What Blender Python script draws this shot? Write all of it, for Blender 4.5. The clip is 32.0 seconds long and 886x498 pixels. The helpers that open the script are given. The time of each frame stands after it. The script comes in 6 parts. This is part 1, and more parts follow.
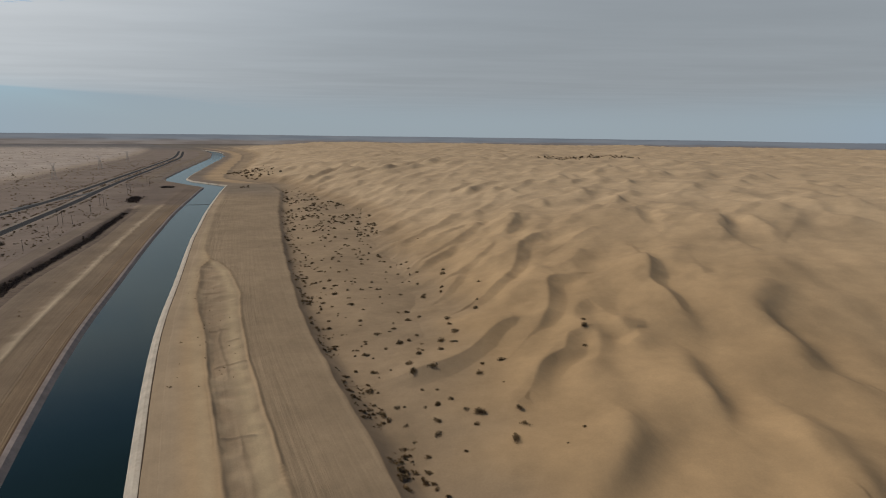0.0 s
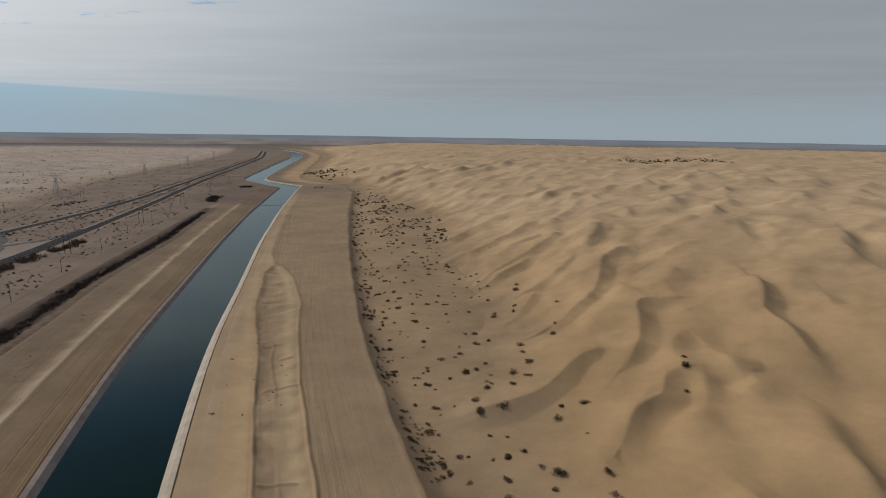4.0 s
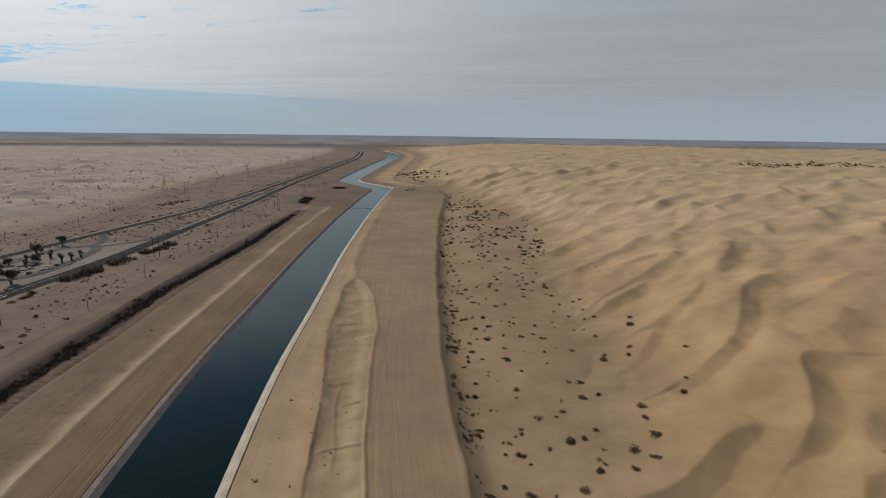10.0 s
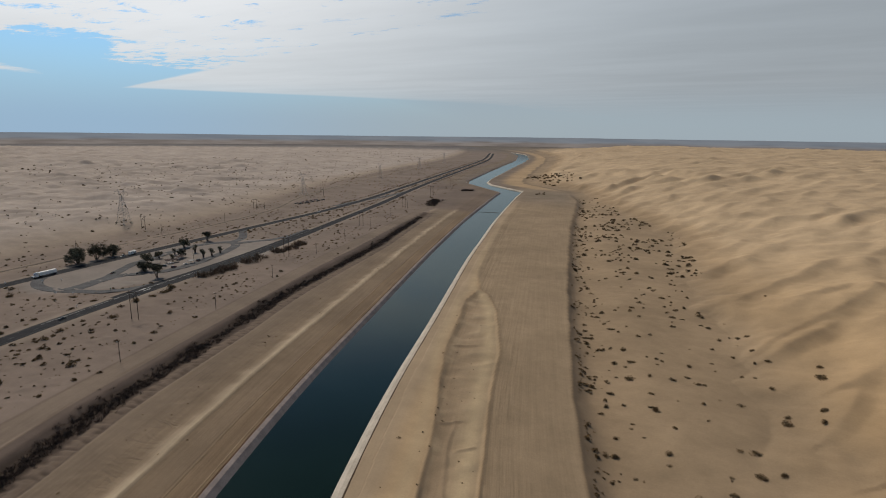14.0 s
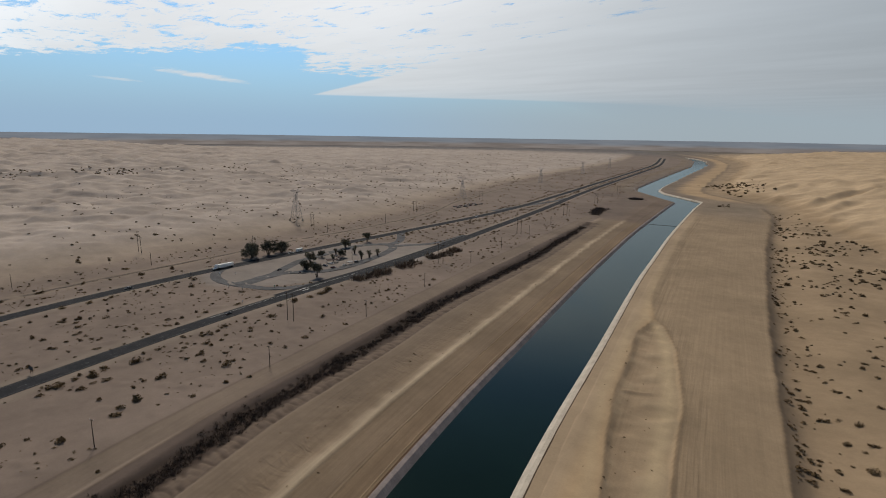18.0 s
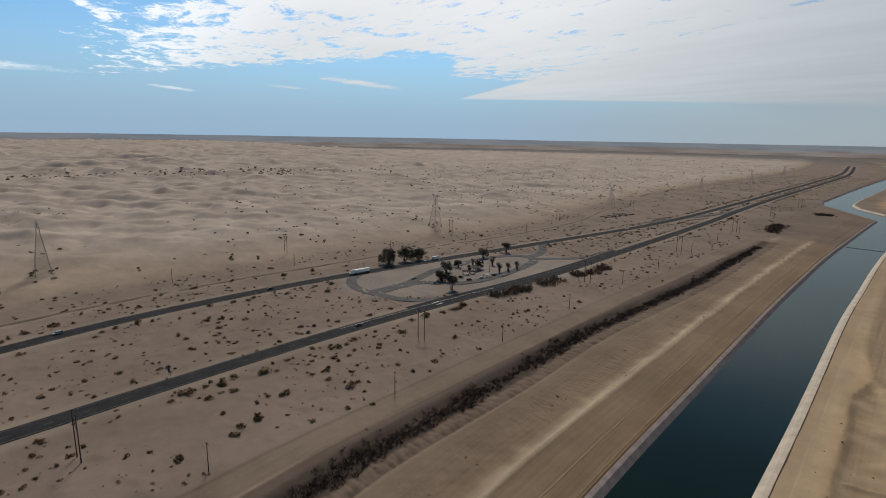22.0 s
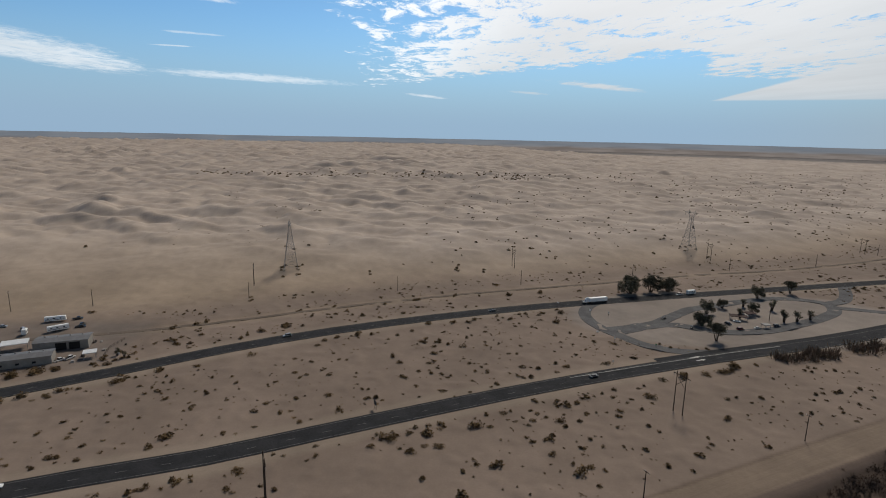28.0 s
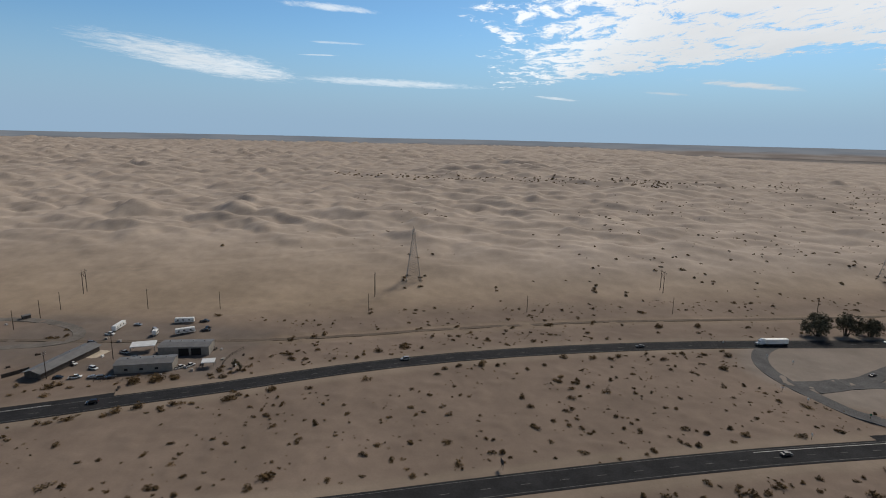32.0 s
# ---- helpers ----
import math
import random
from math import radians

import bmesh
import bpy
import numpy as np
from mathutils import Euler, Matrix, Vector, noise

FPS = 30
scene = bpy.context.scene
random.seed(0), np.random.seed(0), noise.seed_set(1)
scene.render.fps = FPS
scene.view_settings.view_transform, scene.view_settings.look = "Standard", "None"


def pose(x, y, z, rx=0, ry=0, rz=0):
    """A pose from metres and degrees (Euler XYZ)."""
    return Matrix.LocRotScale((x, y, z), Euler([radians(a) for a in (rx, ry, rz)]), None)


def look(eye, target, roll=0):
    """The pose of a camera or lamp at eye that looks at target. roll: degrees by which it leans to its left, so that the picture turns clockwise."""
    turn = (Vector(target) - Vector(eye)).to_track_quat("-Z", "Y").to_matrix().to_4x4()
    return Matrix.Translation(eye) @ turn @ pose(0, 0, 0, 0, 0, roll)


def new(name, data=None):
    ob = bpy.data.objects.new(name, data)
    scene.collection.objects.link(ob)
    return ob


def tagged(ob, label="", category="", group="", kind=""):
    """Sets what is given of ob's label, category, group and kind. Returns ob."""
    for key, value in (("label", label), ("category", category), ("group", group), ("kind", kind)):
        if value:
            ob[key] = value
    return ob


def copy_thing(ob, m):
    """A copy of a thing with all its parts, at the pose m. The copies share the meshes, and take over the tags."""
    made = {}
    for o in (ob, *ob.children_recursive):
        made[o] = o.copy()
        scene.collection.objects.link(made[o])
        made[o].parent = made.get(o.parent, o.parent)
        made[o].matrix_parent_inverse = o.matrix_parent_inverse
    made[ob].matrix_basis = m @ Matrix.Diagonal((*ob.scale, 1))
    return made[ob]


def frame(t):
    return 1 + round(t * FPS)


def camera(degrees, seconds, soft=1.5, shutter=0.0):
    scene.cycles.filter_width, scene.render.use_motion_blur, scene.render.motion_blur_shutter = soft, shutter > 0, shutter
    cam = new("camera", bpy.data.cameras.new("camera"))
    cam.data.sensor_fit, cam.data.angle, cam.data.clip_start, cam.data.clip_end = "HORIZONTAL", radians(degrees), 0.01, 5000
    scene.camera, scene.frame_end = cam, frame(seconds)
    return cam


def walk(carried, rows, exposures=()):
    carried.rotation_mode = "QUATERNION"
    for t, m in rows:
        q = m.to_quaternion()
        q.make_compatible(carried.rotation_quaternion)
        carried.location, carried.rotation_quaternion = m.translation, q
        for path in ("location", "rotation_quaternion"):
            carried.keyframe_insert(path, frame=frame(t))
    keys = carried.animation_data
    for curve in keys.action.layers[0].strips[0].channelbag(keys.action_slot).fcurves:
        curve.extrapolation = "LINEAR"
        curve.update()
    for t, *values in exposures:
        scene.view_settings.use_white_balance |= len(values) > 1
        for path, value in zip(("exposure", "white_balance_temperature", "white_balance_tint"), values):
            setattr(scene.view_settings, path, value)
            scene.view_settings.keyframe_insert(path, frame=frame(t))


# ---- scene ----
cam = camera(77.53, 32.0, 1.0)
PATH = [
    (0, 0.00, 0.00, 118.00, -0.00, -11.78, 0.71),
    (0.5, -0.14, 4.80, 118.05, 0.07, -11.78, 0.73),
    (1, -0.30, 9.60, 118.11, 2.40, -11.77, 0.75),
    (1.5, -0.48, 14.38, 118.17, 2.95, -11.77, 0.77),
    (2, -0.71, 19.15, 118.24, 4.25, -11.76, 0.79),
    (2.5, -0.99, 23.91, 118.31, 5.07, -11.76, 0.81),
    (3, -1.35, 28.64, 118.40, 5.50, -11.76, 0.83),
    (3.5, -1.79, 33.34, 118.50, 6.68, -11.76, 0.84),
    (4, -2.33, 38.01, 118.62, 7.53, -11.76, 0.86),
    (4.5, -2.98, 42.65, 118.76, 8.25, -11.76, 0.87),
    (5, -3.74, 47.26, 118.91, 8.90, -11.77, 0.89),
    (5.5, -4.58, 51.85, 119.06, 9.54, -11.78, 0.89),
    (6, -5.51, 56.45, 119.22, 10.83, -11.79, 0.90),
    (6.5, -6.51, 61.05, 119.37, 11.51, -11.80, 0.90),
    (7, -7.56, 65.68, 119.51, 11.94, -11.81, 0.89),
    (7.5, -8.66, 70.35, 119.63, 12.19, -11.82, 0.89),
    (8, -9.80, 75.06, 119.74, 12.36, -11.84, 0.87),
    (8.5, -10.96, 79.82, 119.81, 12.45, -11.85, 0.85),
    (9, -12.17, 84.62, 119.86, 12.46, -11.86, 0.82),
    (9.5, -13.45, 89.44, 119.88, 13.90, -11.87, 0.79),
    (10, -14.83, 94.26, 119.88, 17.22, -11.87, 0.76),
    (10.5, -16.33, 99.06, 119.86, 19.86, -11.88, 0.73),
    (11, -17.98, 103.82, 119.82, 23.55, -11.88, 0.70),
    (11.5, -19.80, 108.52, 119.77, 25.53, -11.89, 0.69),
    (12, -21.81, 113.13, 119.70, 26.58, -11.89, 0.67),
    (12.5, -24.04, 117.65, 119.61, 27.85, -11.88, 0.67),
    (13, -26.48, 122.07, 119.53, 28.86, -11.88, 0.67),
    (13.5, -29.10, 126.37, 119.44, 29.35, -11.87, 0.68),
    (14, -31.89, 130.57, 119.35, 30.49, -11.86, 0.69),
    (14.5, -34.84, 134.66, 119.28, 31.99, -11.85, 0.71),
    (15, -37.92, 138.63, 119.23, 33.79, -11.84, 0.73),
    (15.5, -41.12, 142.48, 119.20, 35.86, -11.83, 0.76),
    (16, -44.42, 146.22, 119.21, 37.83, -11.82, 0.78),
    (16.5, -47.81, 149.82, 119.24, 39.91, -11.81, 0.79),
    (17, -51.30, 153.31, 119.31, 42.32, -11.80, 0.81),
    (17.5, -54.90, 156.66, 119.40, 44.62, -11.79, 0.82),
    (18, -58.60, 159.89, 119.49, 46.80, -11.78, 0.83),
    (18.5, -62.43, 162.99, 119.59, 48.77, -11.77, 0.84),
    (19, -66.40, 165.97, 119.67, 50.57, -11.76, 0.85),
    (19.5, -70.50, 168.81, 119.74, 52.48, -11.74, 0.86),
    (20, -74.76, 171.52, 119.78, 54.96, -11.73, 0.88),
    (20.5, -79.17, 174.11, 119.78, 57.21, -11.71, 0.89),
    (21, -83.73, 176.56, 119.76, 58.94, -11.70, 0.91),
    (21.5, -88.42, 178.86, 119.71, 60.11, -11.68, 0.93),
    (22, -93.22, 181.03, 119.65, 61.19, -11.66, 0.95),
    (22.5, -98.12, 183.05, 119.58, 62.52, -11.65, 0.98),
    (23, -103.10, 184.92, 119.52, 64.72, -11.63, 1.00),
    (23.5, -108.15, 186.64, 119.46, 67.36, -11.62, 1.02),
    (24, -113.25, 188.20, 119.43, 69.70, -11.62, 1.04),
    (24.5, -118.38, 189.60, 119.42, 71.60, -11.61, 1.06),
    (25, -123.55, 190.82, 119.43, 73.59, -11.61, 1.08),
    (25.5, -128.74, 191.86, 119.46, 75.65, -11.62, 1.10),
    (26, -133.97, 192.71, 119.50, 77.62, -11.62, 1.12),
    (26.5, -139.22, 193.34, 119.55, 79.46, -11.63, 1.13),
    (27, -144.49, 193.75, 119.60, 81.29, -11.63, 1.15),
    (27.5, -149.78, 193.93, 119.65, 83.23, -11.64, 1.16),
    (28, -155.09, 193.86, 119.68, 84.79, -11.64, 1.18),
    (28.5, -160.42, 193.54, 119.71, 86.71, -11.64, 1.19),
    (29, -165.76, 193.00, 119.72, 89.14, -11.64, 1.21),
    (29.5, -171.12, 192.27, 119.72, 91.31, -11.64, 1.22),
    (30, -176.49, 191.37, 119.72, 92.97, -11.64, 1.24),
    (30.5, -181.86, 190.35, 119.71, 94.20, -11.63, 1.25),
    (31, -187.24, 189.22, 119.69, 95.03, -11.63, 1.26),
    (31.5, -192.63, 188.04, 119.67, 96.48, -11.62, 1.28),
    (32, -198.01, 186.82, 119.64, 97.60, -11.61, 1.29),
]


def gaze(x, y, z, yaw, tilt, lean):
    """A camera pose from its place, heading (degrees from +y, to the left), tilt and lean."""
    a, b = radians(yaw), radians(tilt)
    way = Vector((-math.sin(a) * math.cos(b), math.cos(a) * math.cos(b), math.sin(b)))
    return look((x, y, z), Vector((x, y, z)) + way * 10, lean)


walk(cam, [(t, gaze(*row)) for t, *row in PATH], [(0, -0.12), (6, -0.08), (13, 0.0), (24, 0.03), (32, 0.0)])


# ---- sky, sun ----
SUN_YAW, SUN_UP = 65.0, 44.0          # degrees left of +y, degrees above the horizon
_a, _e = radians(SUN_YAW), radians(SUN_UP)
SUN_WAY = Vector((-math.sin(_a) * math.cos(_e), math.cos(_a) * math.cos(_e), math.sin(_e)))


class Nodes:
    """Short-hand for building node trees."""

    def __init__(self, tree):
        self.tree = tree
        tree.nodes.clear()

    def add(self, kind, **values):
        n = self.tree.nodes.new(kind)
        for key, value in values.items():
            setattr(n, key, value)
        return n

    def link(self, a, b):
        self.tree.links.new(a, b)

    def put(self, socket, value):
        if hasattr(value, "links"):
            self.link(value, socket)
        else:
            socket.default_value = value

    def math(self, op, a, b=0.0, c=0.0, clamp=False):
        n = self.add("ShaderNodeMath", operation=op, use_clamp=clamp)
        for s, v in zip(n.inputs, (a, b, c)):
            self.put(s, v)
        return n.outputs[0]

    def vec(self, op, a, b=(0, 0, 0)):
        n = self.add("ShaderNodeVectorMath", operation=op)
        self.put(n.inputs[0], a)
        self.put(n.inputs[1], b)
        return n.outputs["Value"] if op in ("DOT_PRODUCT", "LENGTH") else n.outputs[0]

    def xyz(self, x=0.0, y=0.0, z=0.0):
        n = self.add("ShaderNodeCombineXYZ")
        for s, v in zip(n.inputs, (x, y, z)):
            self.put(s, v)
        return n.outputs[0]

    def parts(self, v):
        n = self.add("ShaderNodeSeparateXYZ")
        self.put(n.inputs[0], v)
        return n.outputs

    def noise(self, v, scale, detail=4.0, rough=0.55, warp=0.0):
        n = self.add("ShaderNodeTexNoise")
        self.put(n.inputs["Vector"], v)
        n.inputs["Scale"].default_value = scale
        n.inputs["Detail"].default_value = detail
        n.inputs["Roughness"].default_value = rough
        n.inputs["Distortion"].default_value = warp
        return n.outputs[0]

    def fit(self, v, a, b, c=0.0, d=1.0, smooth=True):
        n = self.add("ShaderNodeMapRange")
        n.interpolation_type = "SMOOTHSTEP" if smooth else "LINEAR"
        self.put(n.inputs[0], v)
        for i, q in zip((1, 2, 3, 4), (a, b, c, d)):
            self.put(n.inputs[i], q)
        return n.outputs[0]

    def mix(self, f, a, b, kind="MIX"):
        n = self.add("ShaderNodeMix", data_type="RGBA", blend_type=kind)
        self.put(n.inputs[0], f)
        self.put(n.inputs[6], a)
        self.put(n.inputs[7], b)
        return n.outputs[2]


world = bpy.data.worlds.new("world")
scene.world = world
world.use_nodes = True
N = Nodes(world.node_tree)
sky = N.add("ShaderNodeTexSky", sky_type="NISHITA", sun_disc=False)
sky.sun_elevation, sky.sun_rotation = _e, -_a
sky.altitude, sky.air_density, sky.dust_density, sky.ozone_density = 200.0, 1.0, 0.3, 2.0
way = N.add("ShaderNodeTexCoord").outputs["Generated"]
wx, wy, wz = N.parts(way)
up = N.math("MAXIMUM", wz, 0.02)
px, py = N.math("DIVIDE", wx, up), N.math("DIVIDE", wy, up)      # the cloud layer, as a plane overhead
plane = N.xyz(px, py, 0.0)
drift = N.math("MULTIPLY", N.math("SUBTRACT", N.noise(plane, 0.35, 4.0, 0.6), 0.5), 3.0)
# the closed deck: everything north of a line, out to a sharp lower rim
rim = N.math("SUBTRACT", px, N.math("MULTIPLY", py, 0.610))
rim = N.math("DIVIDE", N.math("SUBTRACT", N.math("ADD", rim, N.math("MULTIPLY", drift, 0.12)), -18.70), N.fit(px, -11.0, -5.0, 0.5, 4.5))
rim = N.fit(rim, -1.0, 1.0)
edge = N.math("ADD", N.math("ADD", py, N.math("MULTIPLY", px, 0.316)), N.math("MULTIPLY", drift, 0.07))
deck = N.math("MULTIPLY", N.fit(edge, 3.60, 3.78), rim)
# the mottled sheets: one south of a tear, one between the tear and the deck
grain = N.noise(N.vec("MULTIPLY", plane, (1.0, 1.7, 1.0)), 1.9, 9.0, 0.74, 0.4)
frayed = N.math("MULTIPLY", drift, 0.35)
tear = N.math("SUBTRACT", N.math("ADD", py, N.math("MULTIPLY", px, 0.477)), N.math("ADD", 0.66, N.math("MULTIPLY", drift, 0.2)))
low = N.math("SUBTRACT", N.math("ADD", 9.25, N.math("MULTIPLY", px, 0.744)), N.math("SUBTRACT", py, frayed))
inner_ = N.math("ADD", N.math("ADD", py, 1.1), frayed)
body = N.math("MULTIPLY", N.math("MULTIPLY", N.fit(inner_, -0.1, 0.8), N.fit(low, -0.1, 0.7)), N.fit(tear, 0.55, 0.05))
core = N.math("MULTIPLY", N.fit(inner_, 0.7, 2.3), N.fit(low, 0.3, 1.8))
fill = N.math("ADD", N.math("MULTIPLY", N.math("SUBTRACT", body, 1.0), 0.30), N.math("SUBTRACT", N.math("MULTIPLY", core, 0.15), 0.03))
sheet = N.math("MULTIPLY", N.fit(N.math("ADD", grain, fill), 0.485, 0.60), N.fit(body, 0.02, 0.25))
body = N.math("MULTIPLY", N.fit(tear, -0.40, 0.10), N.fit(N.math("ADD", px, frayed), -9.6, -8.2))
fill = N.math("ADD", N.math("MULTIPLY", N.math("SUBTRACT", body, 1.0), 0.30), N.fit(px, -9.0, -5.0, 0.03, 0.16))
sheet = N.math("MAXIMUM", sheet, N.math("MULTIPLY", N.fit(N.math("ADD", grain, fill), 0.485, 0.60), N.fit(body, 0.02, 0.25)))


def streak(x, y, long, wide, turn, power):
    """A lens-shaped cloud lying in the cloud plane."""
    c, s = math.cos(radians(turn)), math.sin(radians(turn))
    dx, dy = N.math("SUBTRACT", px, x), N.math("SUBTRACT", py, y)
    u = N.math("DIVIDE", N.math("ADD", N.math("MULTIPLY", dx, c), N.math("MULTIPLY", dy, s)), long)
    v = N.math("DIVIDE", N.math("SUBTRACT", N.math("MULTIPLY", dy, c), N.math("MULTIPLY", dx, s)), wide)
    d = N.math("ADD", N.math("MULTIPLY", u, u), N.math("MULTIPLY", v, v))
    d = N.math("ADD", d, N.math("MULTIPLY", N.math("SUBTRACT", grain, 0.5), 3.0))
    return N.math("MULTIPLY", N.fit(d, 1.1, -0.15), power)


clouds = N.math("MAXIMUM", deck, sheet)
for lens in ((-8.4, -4.75, 3.0, 1.0, 6, 1.0), (-11.2, -2.6, 2.0, 0.9, 120, 0.7), (-15.1, 0.9, 1.2, 0.32, 150, 0.8), (-11.0, 4.1, 1.6, 0.42, 128, 0.9),
             (-13.0, 3.1, 0.7, 0.28, 130, 0.6), (-4.6, -1.6, 0.42, 0.16, 120, 0.8), (-6.35, -2.1, 0.32, 0.10, 110, 0.5), (-7.3, -2.7, 0.3, 0.08, 100, 0.6), (-3.6, -2.6, 0.8, 0.2, 55, 0.4)):
    clouds = N.math("MAXIMUM", clouds, streak(*lens))
clouds = N.math("MULTIPLY", clouds, N.fit(wz, 0.012, 0.085))               # lost in the haze low down
clouds = N.math("MULTIPLY", clouds, N.fit(wz, 0.29, 0.44, 1.0, 0.10))      # the deck thins out overhead
glow = N.math("POWER", N.math("MAXIMUM", N.vec("DOT_PRODUCT", way, tuple(SUN_WAY)), 0.0), 4.0)
bright = N.math("ADD", N.math("ADD", N.math("MULTIPLY", glow, 0.95), 0.36), N.fit(wy, 0.30, -0.10, 0.0, 0.42))
bright = N.math("MULTIPLY", bright, N.fit(wz, 0.27, 0.55, 1.0, 0.30))
bright = N.math("MULTIPLY", bright, N.fit(N.noise(N.vec("MULTIPLY", plane, (0.5, 1.4, 1.0)), 0.55, 5.0, 0.6), 0.25, 0.75, 0.95, 1.05))
tone = N.mix(N.fit(glow, 0.0, 0.6), (0.865, 0.955, 1.03, 1), (1.0, 1.0, 1.0, 1))
lit = N.vec("MULTIPLY", tone, N.xyz(bright, bright, bright))
deep = N.fit(wz, 0.28, 0.70, 1.0, 0.22)
clear = N.vec("MULTIPLY", N.vec("MULTIPLY", sky.outputs[0], (0.060, 0.085, 0.100)), N.xyz(deep, deep, deep))
haze = N.math("MAXIMUM", N.fit(wz, 0.01, 0.20, 0.95, 0.0), N.math("MULTIPLY", N.fit(wy, 0.5, 0.9), N.fit(wz, 0.05, 0.32, 0.95, 0.2)))
clear = N.mix(haze, clear, N.mix(N.fit(wy, 0.45, 0.95), (0.29, 0.43, 0.595, 1), (0.335, 0.395, 0.445, 1)))
out = N.mix(N.math("MULTIPLY", clouds, 0.95), clear, lit)
back = N.add("ShaderNodeBackground")
N.link(out, back.inputs[0])
back.inputs[1].default_value = 1.0
N.link(back.outputs[0], N.add("ShaderNodeOutputWorld").inputs[0])

sun = bpy.data.lights.new("sun", "SUN")
sun.energy, sun.angle, sun.color = 2.85, radians(13.0), (1.0, 0.91, 0.79)
new("sun", sun).matrix_world = look((0, 0, 0), -SUN_WAY)

# ---- materials ----


def material(name, colour, rough=0.8, metal=0.0, grain=0.0, size=1.0, bump=0.0, bump_size=None, gloss=None, vary=0.0):
    """A painted, mineral or wooden surface: a base colour broken up at two scales, with fine relief."""
    m = bpy.data.materials.new(name)
    m.use_nodes = True
    k = Nodes(m.node_tree)
    b = k.add("ShaderNodeBsdfPrincipled")
    b.inputs["Roughness"].default_value, b.inputs["Metallic"].default_value = rough, metal
    if gloss is None and rough >= 0.8:
        gloss = 0.12
    if gloss is not None:
        b.inputs["Specular IOR Level"].default_value = gloss
    place = k.add("ShaderNodeTexCoord").outputs["Object"]
    colour = (*colour, 1.0)
    c = colour
    if grain:
        wide = k.fit(k.noise(place, 0.9 / size, 3.0), 0.3, 0.7, 1 - grain, 1 + grain)
        fine = k.fit(k.noise(place, 9.0 / size, 3.0), 0.3, 0.7, 1 - grain * 0.7, 1 + grain * 0.7)
        f = k.math("MULTIPLY", wide, fine)
        c = k.vec("MULTIPLY", colour[:3], k.xyz(f, f, f))
    if vary:
        r = k.fit(k.add("ShaderNodeObjectInfo").outputs["Random"], 0, 1, 1 - vary, 1 + vary, smooth=False)
        c = k.vec("MULTIPLY", c if grain else colour[:3], k.xyz(r, r, r))
    k.put(b.inputs["Base Color"], c)
    if bump:
        n = k.add("ShaderNodeBump")
        n.inputs["Strength"].default_value = bump
        n.inputs["Distance"].default_value = 0.05 * size
        k.link(k.noise(place, 6.0 / (bump_size or size), 4.0), n.inputs["Height"])
        k.link(n.outputs[0], b.inputs["Normal"])
    k.link(b.outputs[0], k.add("ShaderNodeOutputMaterial").inputs[0])
    return m


def ground_material():
    """Sand and soil: each zone's colour, some shade painted in, with wind ripples, wheel furrows and stains."""
    m = bpy.data.materials.new("sand_and_soil")
    m.use_nodes = True
    k = Nodes(m.node_tree)
    b = k.add("ShaderNodeBsdfPrincipled")
    b.inputs["Roughness"].default_value = 0.95
    b.inputs["Specular IOR Level"].default_value = 0.12
    soil = k.add("ShaderNodeAttribute", attribute_name="soil")
    lane = k.add("ShaderNodeAttribute", attribute_name="lane").outputs["Vector"]
    place = k.add("ShaderNodeNewGeometry").outputs["Position"]
    furrow = soil.outputs["Alpha"]
    big = k.fit(k.noise(place, 0.014, 7.0, 0.68), 0.25, 0.75, 0.82, 1.18)
    mid = k.fit(k.noise(place, 0.10, 6.0, 0.7), 0.25, 0.75, 0.94, 1.06)
    fine = k.fit(k.noise(place, 1.2, 5.0, 0.7), 0.2, 0.8, 0.94, 1.06)
    strips = k.noise(k.vec("MULTIPLY", lane, (0.012, 0.55, 0.0)), 1.0, 6.0, 0.7)
    worn = k.math("ADD", 1.0, k.math("MULTIPLY", furrow, k.math("MULTIPLY", k.math("SUBTRACT", strips, 0.52), 1.0)))
    f = k.math("MULTIPLY", k.math("MULTIPLY", big, mid), k.math("MULTIPLY", fine, worn))
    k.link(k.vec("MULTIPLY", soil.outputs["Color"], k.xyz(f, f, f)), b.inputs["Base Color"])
    ripple = k.noise(k.vec("MULTIPLY", place, (0.9, 0.35, 1.0)), 0.8, 3.0, 0.5, 0.6)
    lumps = k.noise(place, 0.22, 6.0, 0.62)
    h = k.math("ADD", k.math("MULTIPLY", ripple, 0.05), k.math("MULTIPLY", lumps, k.math("ADD", 0.06, k.math("MULTIPLY", furrow, 0.45))))
    h = k.math("ADD", h, k.math("MULTIPLY", k.math("MULTIPLY", strips, furrow), 0.55))
    ls, ld, lm = k.parts(lane)
    comb = k.noise(k.xyz(k.math("ADD", k.math("MULTIPLY", ls, 0.17), k.math("MULTIPLY", ld, 0.05)), k.math("MULTIPLY", ld, 0.06), 0.0), 1.0, 2.5, 0.45, 1.6)
    h = k.math("ADD", h, k.math("MULTIPLY", k.math("MULTIPLY", comb, lm), 1.5))
    n = k.add("ShaderNodeBump")
    n.inputs["Strength"].default_value, n.inputs["Distance"].default_value = 0.75, 1.0
    k.link(h, n.inputs["Height"])
    k.link(n.outputs[0], b.inputs["Normal"])
    k.link(b.outputs[0], k.add("ShaderNodeOutputMaterial").inputs[0])
    return m


